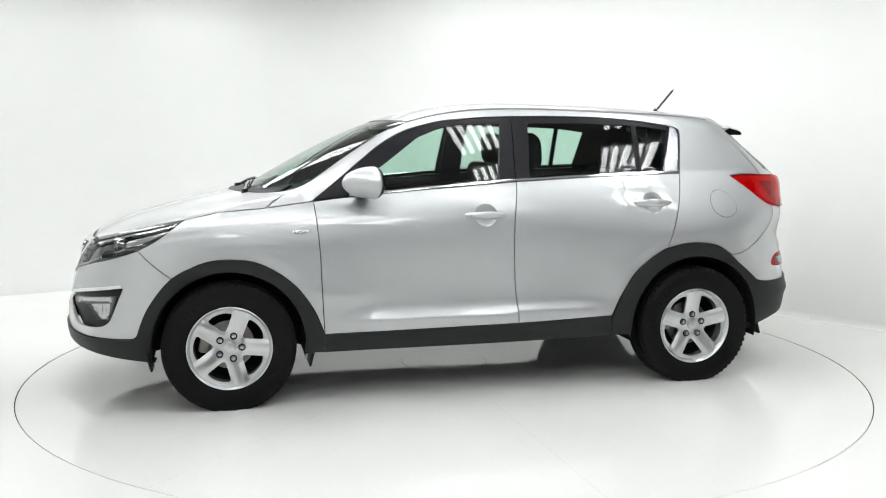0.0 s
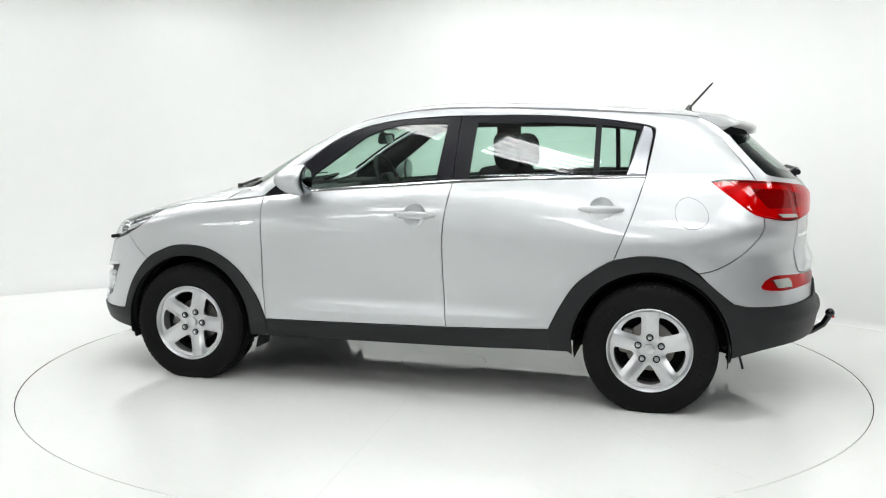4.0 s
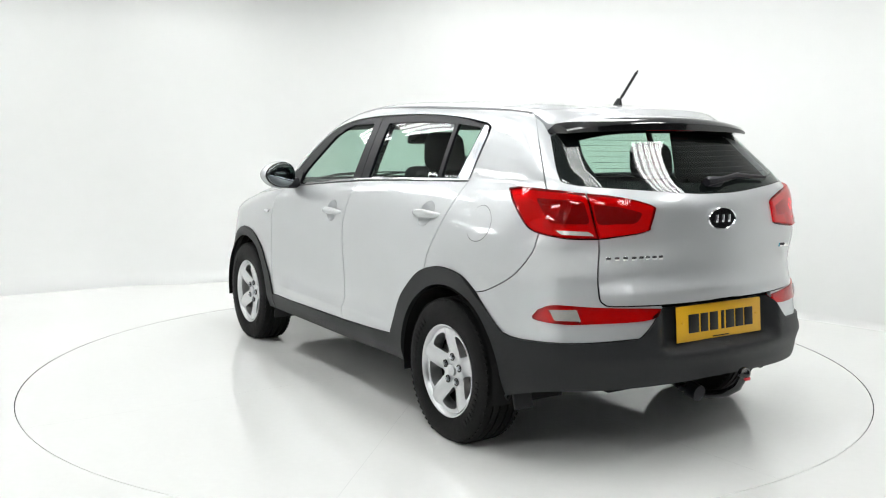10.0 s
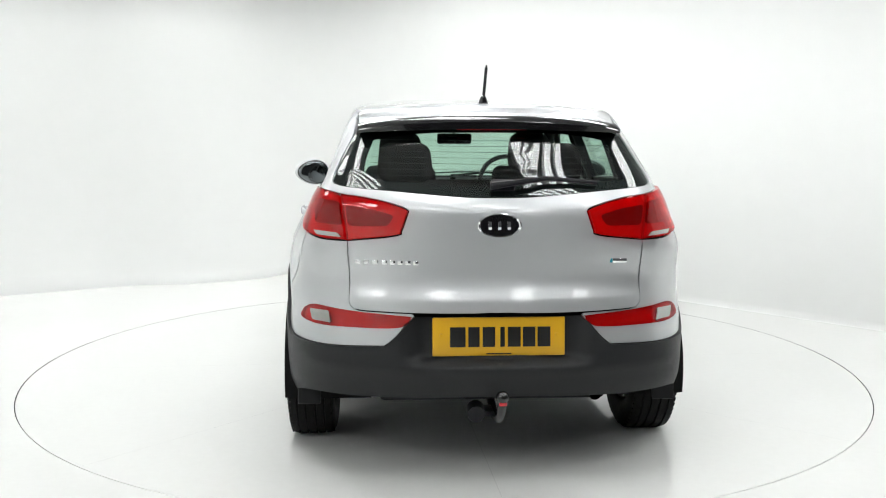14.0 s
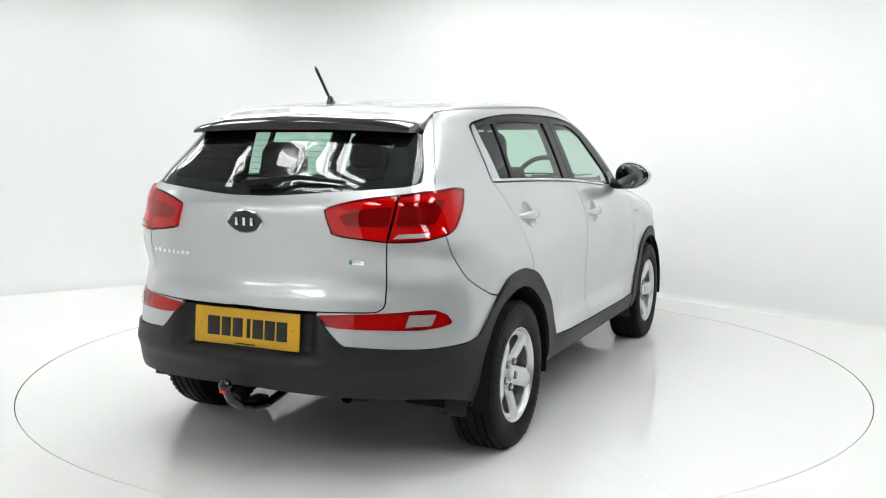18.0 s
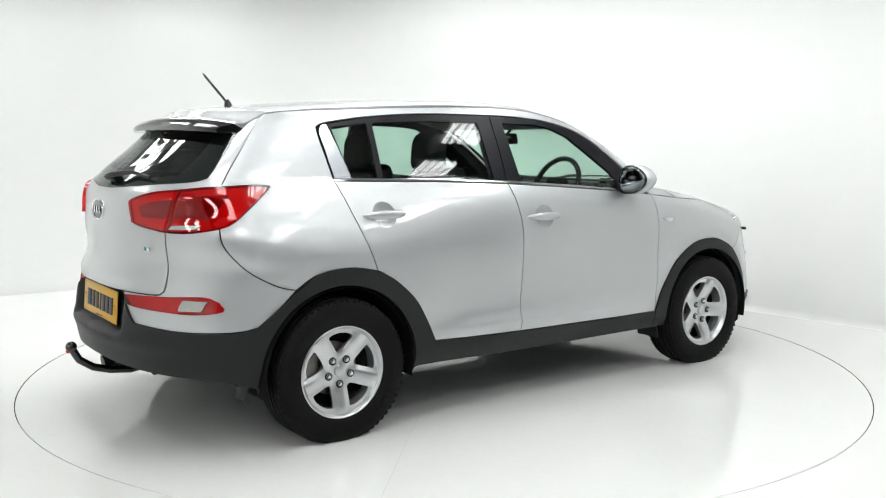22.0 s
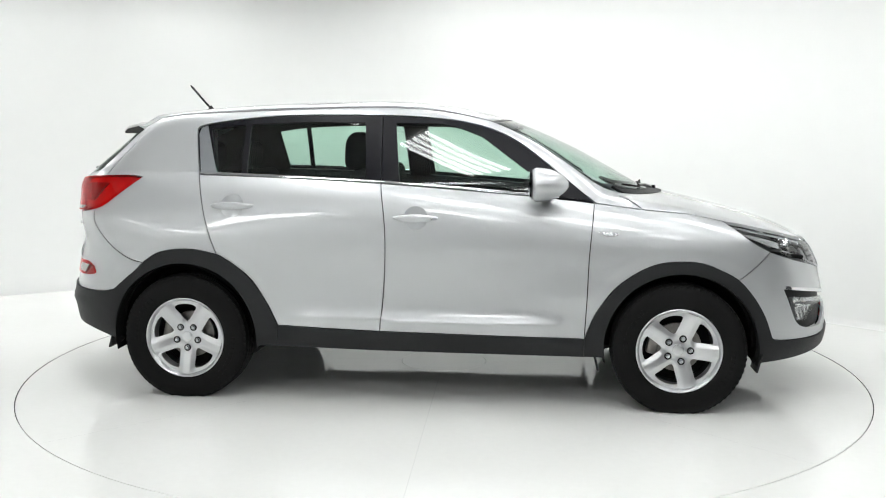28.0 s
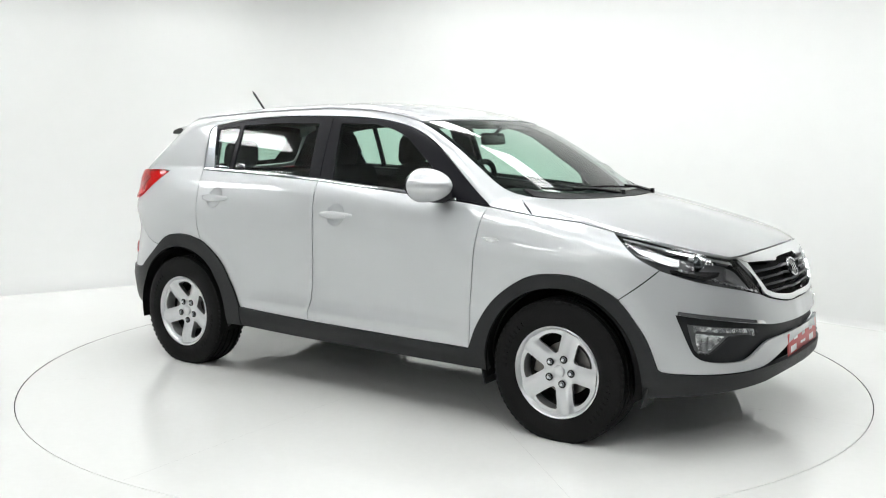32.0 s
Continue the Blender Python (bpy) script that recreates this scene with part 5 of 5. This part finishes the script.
# ---- the cabin ----
def build_cabin(car):
    def cushion(name, sx, sy, sz, m, parent, label, mat=FABRIC, bev=0.05, taper=0.0):
        bm = bmesh.new()
        add_box(bm, (sx, sy, sz), Matrix(), bev, 4)
        for v in bm.verts:
            k = 1 - taper * max(0, v.co.z / sz + 0.5)
            v.co.y *= k
            v.co.x += 0.02 * math.sin(v.co.z / sz * 3)
        bm.transform(m)
        return part(name, bm, mat, parent, label)

    for s in (1, -1):
        seat = new("front_seat", None)
        seat.parent = car
        seat.matrix_basis = pose(-0.12, 0.37 * s, 0.0)
        cushion("seat_base", 0.50, 0.50, 0.16, pose(0.10, 0, 0.62, 0, -6, 0), seat, "charcoal fabric seat cushion")
        cushion("backrest", 0.15, 0.48, 0.62, pose(-0.22, 0, 0.94, 0, -18, 0), seat, "charcoal fabric backrest", taper=0.16)
        hr = cushion("headrest", 0.13, 0.26, 0.21, pose(-0.34, 0, 1.335, 0, -12, 0), seat, "charcoal fabric headrest", bev=0.063, taper=0.12)
        for dy in (-0.06, 0.06):
            bm = bmesh.new()
            add_tube(bm, [(-0.30, dy, 1.20), (-0.325, dy, 1.31)], 0.007, 8)
            part("headrest_post", bm, CHROME, hr, "chrome headrest post")
    bench = new("rear_bench", None)
    bench.parent = car
    bench.matrix_basis = pose(-0.98, 0, 0)
    cushion("seat_base", 0.50, 1.25, 0.16, pose(0.08, 0, 0.64, 0, -5, 0), bench, "charcoal fabric bench cushion")
    cushion("backrest", 0.15, 1.25, 0.56, pose(-0.24, 0, 0.93, 0, -22, 0), bench, "charcoal fabric bench back")
    for y in (0.36, -0.36):
        hr = cushion("headrest", 0.12, 0.27, 0.18, pose(-0.36, y, 1.295, 0, -12, 0), bench, "charcoal fabric headrest", bev=0.058, taper=0.1)
        for dy in (-0.06, 0.06):
            bm = bmesh.new()
            add_tube(bm, [(-0.32, y + dy, 1.15), (-0.345, y + dy, 1.24)], 0.007, 8)
            part("headrest_post", bm, CHROME, hr, "chrome headrest post")
    # dashboard, steering wheel on the right, mirror
    bm = bmesh.new()
    add_box(bm, (0.46, 1.42, 0.22), pose(0.83, 0, 0.99, 0, 4, 0), 0.07, 4)
    add_box(bm, (0.20, 0.42, 0.10), pose(0.72, -0.37, 1.085), 0.045, 4)
    add_box(bm, (0.22, 0.30, 0.34), pose(0.62, 0, 0.88, 0, -20, 0), 0.04, 3)
    dash = part("dashboard", bm, TRIM, car, "dark plastic dashboard")
    m = pose(0.50, -0.37, 1.115, 0, -66, 0)
    bm = lathe([(0.185 + 0.016 * math.cos(a), 0.016 * math.sin(a)) for a in np.linspace(0, math.tau, 10, endpoint=False)], 40, m, True)
    wheel = part("steering_wheel", bm, TRIM, car, "dark steering wheel")
    bm = bmesh.new()
    add_box(bm, (0.12, 0.16, 0.05), m, 0.02, 3)
    for a in (90, -90, 180):
        add_box(bm, (0.16, 0.04, 0.02), m @ pose(0, 0, 0, 0, 0, a) @ pose(0.10, 0, 0), 0.006)
    part("steering_boss", bm, TRIM, wheel, "steering wheel boss and spokes")
    bm = bmesh.new()
    add_box(bm, (0.035, 0.23, 0.07), pose(0.40, 0.0, 1.405, 0, -12, 0), 0.015, 3)
    rv = part("interior_mirror", bm, GLOSS_BLACK, car, "black interior mirror")
    bm = bmesh.new()
    add_tube(bm, [(0.41, 0, 1.43), (0.46, 0, 1.475)], 0.010, 8)
    add_box(bm, (0.05, 0.06, 0.03), pose(0.455, 0, 1.478, 0, 25, 0), 0.01)
    part("mirror_stalk", bm, GLOSS_BLACK, rv, "black mirror stalk")
    bm = bmesh.new()
    add_box(bm, (0.004, 0.205, 0.052), pose(0.381, 0.0, 1.401, 0, -12, 0), 0.001)
    part("mirror_glass", bm, MIRROR, rv, "mirror glass")
    # headlining and pillar trims follow the skin
    header = [(0.36, 0.60), (0.41, 0.40), (0.44, 0.2), (0.45, 0.0)]
    edge = [(-1.58, 0.52), (-1.2, 0.585), (-0.6, 0.605), (0.0, 0.61), (0.36, 0.60)]
    lining = loop(edge, header, [header[-1], (-1.72, 0.0)], [(-1.72, 0.0), (-1.70, 0.25), (-1.58, 0.52)])
    sheet("headlining", lining, on_top, LINING, car, "grey cloth headlining", centre=True, off=-0.045, gap=0.0, lip=0.0, step=0.06)
    rail_top = to_side(smooth_line(ROOF_EDGE, 0.06))
    scr = to_side(smooth_line(SCREEN_EDGE[:5], 0.05))
    low = [(0.82, 1.09), (0.68, 1.20), (0.56, 1.29), (0.45, 1.365), (0.33, 1.425), (0.20, 1.465), (0.066, 1.487), (-0.219, 1.500), (-0.693, 1.502), (-1.009, 1.487), (-1.21, 1.462)]
    rail = loop(rail_top, scr, [scr[-1], (0.90, 1.10), low[0]], low, [low[-1], (-1.17, 1.215)], [(-1.17, 1.215), (-1.27, 1.185), (-1.95, 1.18)], [(-1.95, 1.18), (-1.95, 1.35), rail_top[0]])
    both("pillar_lining", rail, on_side, TRIM, car, "dark pillar and roof rail trim", off=-0.030, gap=0.0, lip=0.0, step=0.04)
    post = loop([(-0.18, 1.16), (-0.205, 1.50)], [(-0.205, 1.50), (-0.345, 1.50)], [(-0.345, 1.50), (-0.325, 1.16)], [(-0.325, 1.16), (-0.18, 1.16)])
    both("centre_pillar", post, on_side, TRIM, car, "dark centre pillar trim", off=-0.030, gap=0.0, lip=0.02, step=0.04)
    cards = loop([(0.80, 1.06), (-0.25, 1.148), (-1.27, 1.188)], [(-1.27, 1.188), (-1.20, 0.85), (-0.85, 0.45)], [(-0.85, 0.45), (0.80, 0.42)], [(0.80, 0.42), (0.80, 1.06)])
    both("door_lining", cards, on_side, TRIM, car, "dark plastic door lining", off=-0.075, gap=0.0, lip=0.0, step=0.06)
    sill = loop([(0.86, 1.075), (0.2, 1.137), (-0.25, 1.169), (-0.7, 1.19), (-1.26, 1.207)], [(-1.26, 1.207), (-1.26, 1.18)], [(-1.26, 1.18), (-0.25, 1.145), (0.86, 1.05)], [(0.86, 1.05), (0.86, 1.075)])
    both("door_top", sill, on_side, TRIM, car, "dark window sill trim", off=-0.022, gap=0.0, lip=0.06, step=0.04)
    bm = bmesh.new()
    add_box(bm, (0.62, 1.18, 0.03), pose(-1.62, 0, 1.10, 0, 0, 0), 0.01)
    part("parcel_cover", bm, TRIM, car, "dark load cover")
    bm = bmesh.new()
    add_box(bm, (2.2, 1.30, 0.02), pose(-0.2, 0, 0.42), 0.005)
    part("cabin_floor", bm, TRIM, car, "dark cabin carpet")
    bm = bmesh.new()
    add_box(bm, (0.9, 1.45, 0.02), pose(1.5, 0, 0.85, 0, 6, 0), 0.005)
    part("engine_cover", bm, DARK, car, "dark engine bay cover")


# ---- the studio ----
def build_studio():
    # plan of the walls, as corner points joined by round bends, anticlockwise; height 5.3 m
    corners = [(5.6, -1.51), (-0.55, 5.02), (-3.4, 5.3), (-6.0, 3.6), (-6.6, -1.0), (-6.6, -7.0), (-0.6, -7.0), (3.2, -6.3), (5.6, -4.2)]
    plan = rounded(corners, 1.1, 9)
    n = len(plan)
    prof = [(0.22 * (1 - math.sin(a)), 0.22 * (1 - math.cos(a))) for a in np.linspace(0, math.pi / 2, 7)] + [(0.0, 5.3)]
    bm = bmesh.new()
    t = np.roll(plan, -1, 0) - np.roll(plan, 1, 0)
    t /= np.linalg.norm(t, axis=1)[:, None]
    inward = np.stack([-t[:, 1], t[:, 0]], 1)
    # the bend from floor to wall is wide at the back and tight on the near slanted wall
    rad = np.where((plan[:, 0] - 0.3) * 0.69 + (plan[:, 1] - 4.0) * 0.72 > -0.35, 0.05, np.where(plan[:, 1] > -2.0, 2.2, 0.4))
    rad = np.convolve(np.concatenate([rad[-2:], rad, rad[:2]]), np.ones(5) / 5, "valid")
    rings = [[bm.verts.new((*(plan[i] + inward[i] * prof[k][0] / 0.22 * rad[i]), prof[k][1] / 0.22 * rad[i] if k < 7 else 5.3)) for i in range(n)] for k in range(8)]
    for u, v in zip(rings[:-1], rings[1:]):
        for i in range(n):
            bm.faces.new((u[i], u[(i + 1) % n], v[(i + 1) % n], v[i]))
    bmesh.ops.recalc_face_normals(bm, faces=bm.faces)
    for f in bm.faces:
        f.normal_flip()
    bm.verts.index_update()
    # unseen near walls are set apart in a dark colour for the car's reflections
    grey = bm.copy()
    for b, near in ((bm, False), (grey, True)):
        gone = [f for f in b.faces if (f.calc_center_median().y < -2.1 and f.calc_center_median().x > -2.6) != near]
        bmesh.ops.delete(b, geom=gone, context="FACES")
    for nm, b, mt, lab in (("wall_cove", bm, WHITE_WALL, "white painted studio wall curving into the floor"), ("wall_unseen_dark", grey, GREY_WALL, "unseen dark wall behind and to the right of the camera")):
        w = part(nm, b, mt, None, smooth=True)
        sol = w.modifiers.new("thickness", "SOLIDIFY")
        sol.thickness, sol.offset = 0.12, -1
        tagged(w, lab, "wall", kind="structure")
    # floor with a round opening for the turntable
    ring = np.array([(TABLE_R * math.cos(a), TABLE_R * math.sin(a)) for a in np.linspace(0, math.tau, 160, endpoint=False)])
    outer = plan + inward * (rad[:, None] - 0.002)
    uv, fs = fill(outer, [ring], 0.5)
    me = mesh_from("floor", np.column_stack([uv, np.zeros(len(uv))]), fs, FLOOR_MAT, False)
    fl = hang("floor", me)
    tagged(fl, "glossy white painted studio floor", "floor", kind="structure")
    bm = bmesh.new()
    add_box(bm, (24, 22, 0.1), pose(0, -2.5, 5.36))
    # roof ribs
    for k in range(19):
        add_box(bm, (13.0, 0.05, 0.10), pose(-0.5, -7.2 + 0.7 * k, 5.26))
    c = part("ceiling", bm, CEILING_MAT, None, smooth=False)
    tagged(c, "grey ribbed studio roof above the hanging lights", "ceiling", kind="structure")
    bm = lathe([(TABLE_R, 0.0), (TABLE_R, -0.06), (TABLE_R - 0.2, -0.06)], 160)
    g = part("turntable_pit", bm, GAP, None)
    tagged(g, "dark joint round the turntable", "floor joint", kind="structure")


def build_turntable():
    disc = new("turntable", None)
    bm = lathe([(0.0, 0.0), (0.266, 0.0), (0.2675, -0.001), (0.2675, -0.02)], 64)
    bmesh.ops.remove_doubles(bm, verts=bm.verts, dist=1e-5)
    part("centre_plate", bm, FLOOR_MAT, disc, "round centre plate", smooth=False)
    first = None
    for k in range(8):
        # eight painted segments with hairline joints
        if first is None:
            bm = bmesh.new()
            rows = []
            for r, z in ((0.269, -0.02), (0.269, -0.001), (0.2705, 0.0), (0.6, 0.0), (1.2, 0.0), (1.9, 0.0), (TABLE_R - 0.006, 0.0), (TABLE_R - 0.0045, -0.0015), (TABLE_R - 0.0045, -0.05)):
                half = math.pi / 8 - 0.0005 / r
                rows.append([bm.verts.new((r * math.cos(a), r * math.sin(a), z)) for a in np.linspace(-half, half, 21)])
            for u, v in zip(rows[:-1], rows[1:]):
                for i in range(20):
                    bm.faces.new((u[i], v[i], v[i + 1], u[i + 1]))
            first = seg = part("table_segment", bm, FLOOR_MAT, disc, smooth=False)
        else:
            seg = hang("table_segment", first.data, disc)
        seg.matrix_basis = pose(0, 0, 0, 0, 0, 16 + 22.5 + 45 * k)
    bm = lathe([(0.0, -0.004), (TABLE_R - 0.01, -0.004)], 96)
    part("base_plate", bm, TABLE_BASE, disc, "grey base below the joints")
    tagged(disc, "round glossy white turntable flush with the floor", "turntable")
    return disc


def tube_bank(m):
    """Five lit tubes side by side along x in a white batten frame."""
    lamp = new("tube_light", None)
    for k in range(5):
        x = (k - 2) * 0.11
        bm = bmesh.new()
        add_tube(bm, [(-0.58, x, 0), (-0.2, x, 0), (0.2, x, 0), (0.58, x, 0)], 0.029, 12)
        part("tube", bm, TUBE, lamp, "lit fluorescent tube")
        bm = bmesh.new()
        add_box(bm, (1.22, 0.07, 0.04), pose(0, x, 0.052), 0.01)
        part("batten", bm, PALE, lamp, "white tube batten")
    for x in (-0.5, 0.5):
        bm = bmesh.new()
        add_box(bm, (0.05, 0.62, 0.04), pose(x, 0, 0.09), 0.01)
        part("crossbar", bm, PALE, lamp)
    for x in (-0.5, 0.5):
        bm = bmesh.new()
        add_tube(bm, [(x, 0, 0.10), (x, 0, 5.31 - LAMP_Z)], 0.004, 6)
        part("suspension_wire", bm, SATIN_METAL, lamp)
    lamp.matrix_basis = m
    return tagged(lamp, "bank of five lit ceiling tubes", "ceiling light", "studio tube lights")


TABLE_R = 2.492
build_studio()
turntable = build_turntable()
LAMP_Z = 3.3
# rows of banks on a grid that runs along the slanted wall
first_bank = None
for j in range(-5, 4):
    for k in range(-6, 6):
        u, v = 2.185 + 1.75 * k, -0.30 + 1.70 * j
        bx, by = 0.588 * u + 0.809 * v, -0.809 * u + 0.588 * v
        if not (-5.7 < bx < 4.6 and -6.2 < by < 4.2) or 0.728 * bx + 0.686 * by > 2.1 or 0.837 * by - 0.547 * bx > 5.4:
            continue
        # the strip of roof beside the middle rows is bare;
        # banks with j < -1 are unseen, added to brighten the left wall
        if (j < -1 and -4.2 < by < 0.2) or (j == 1 and not -4 < k < 2):
            continue
        m = pose(bx, by, LAMP_Z, 0, 0, -54)
        if first_bank is None:
            first_bank = tube_bank(m)
        else:
            copy_thing(first_bank, m)

car = new("car", None)
tagged(car, "silver five-door SUV with dark grey cladding on a turntable", "car")
doors_f, doors_r, screen = build_car_body(car)
build_glazing(car, doors_f, doors_r)
arch_f, arch_r = build_cladding(car)
build_front(car)
build_grille(car)
build_rear(car)
build_small_outside(car, doors_f, doors_r)
build_wheels(car)
build_shell(car, arch_f, arch_r)
build_cabin(car)


def motions():
    rows_car, rows_table = [], []
    for k in range(17):
        t = 2.0 * k
        turn = -(7.1611 * t - 0.000645 * t * t)
        a = radians(turn)
        x, y = -0.0327, 0.0851
        rows_car.append((t, pose(x * math.cos(a) - y * math.sin(a), x * math.sin(a) + y * math.cos(a), 0, 0, 0, -166.41 + turn)))
        rows_table.append((t, pose(0, 0, 0, 0, 0, turn)))
    walk(car, rows_car)
    walk(turntable, rows_table)


motions()
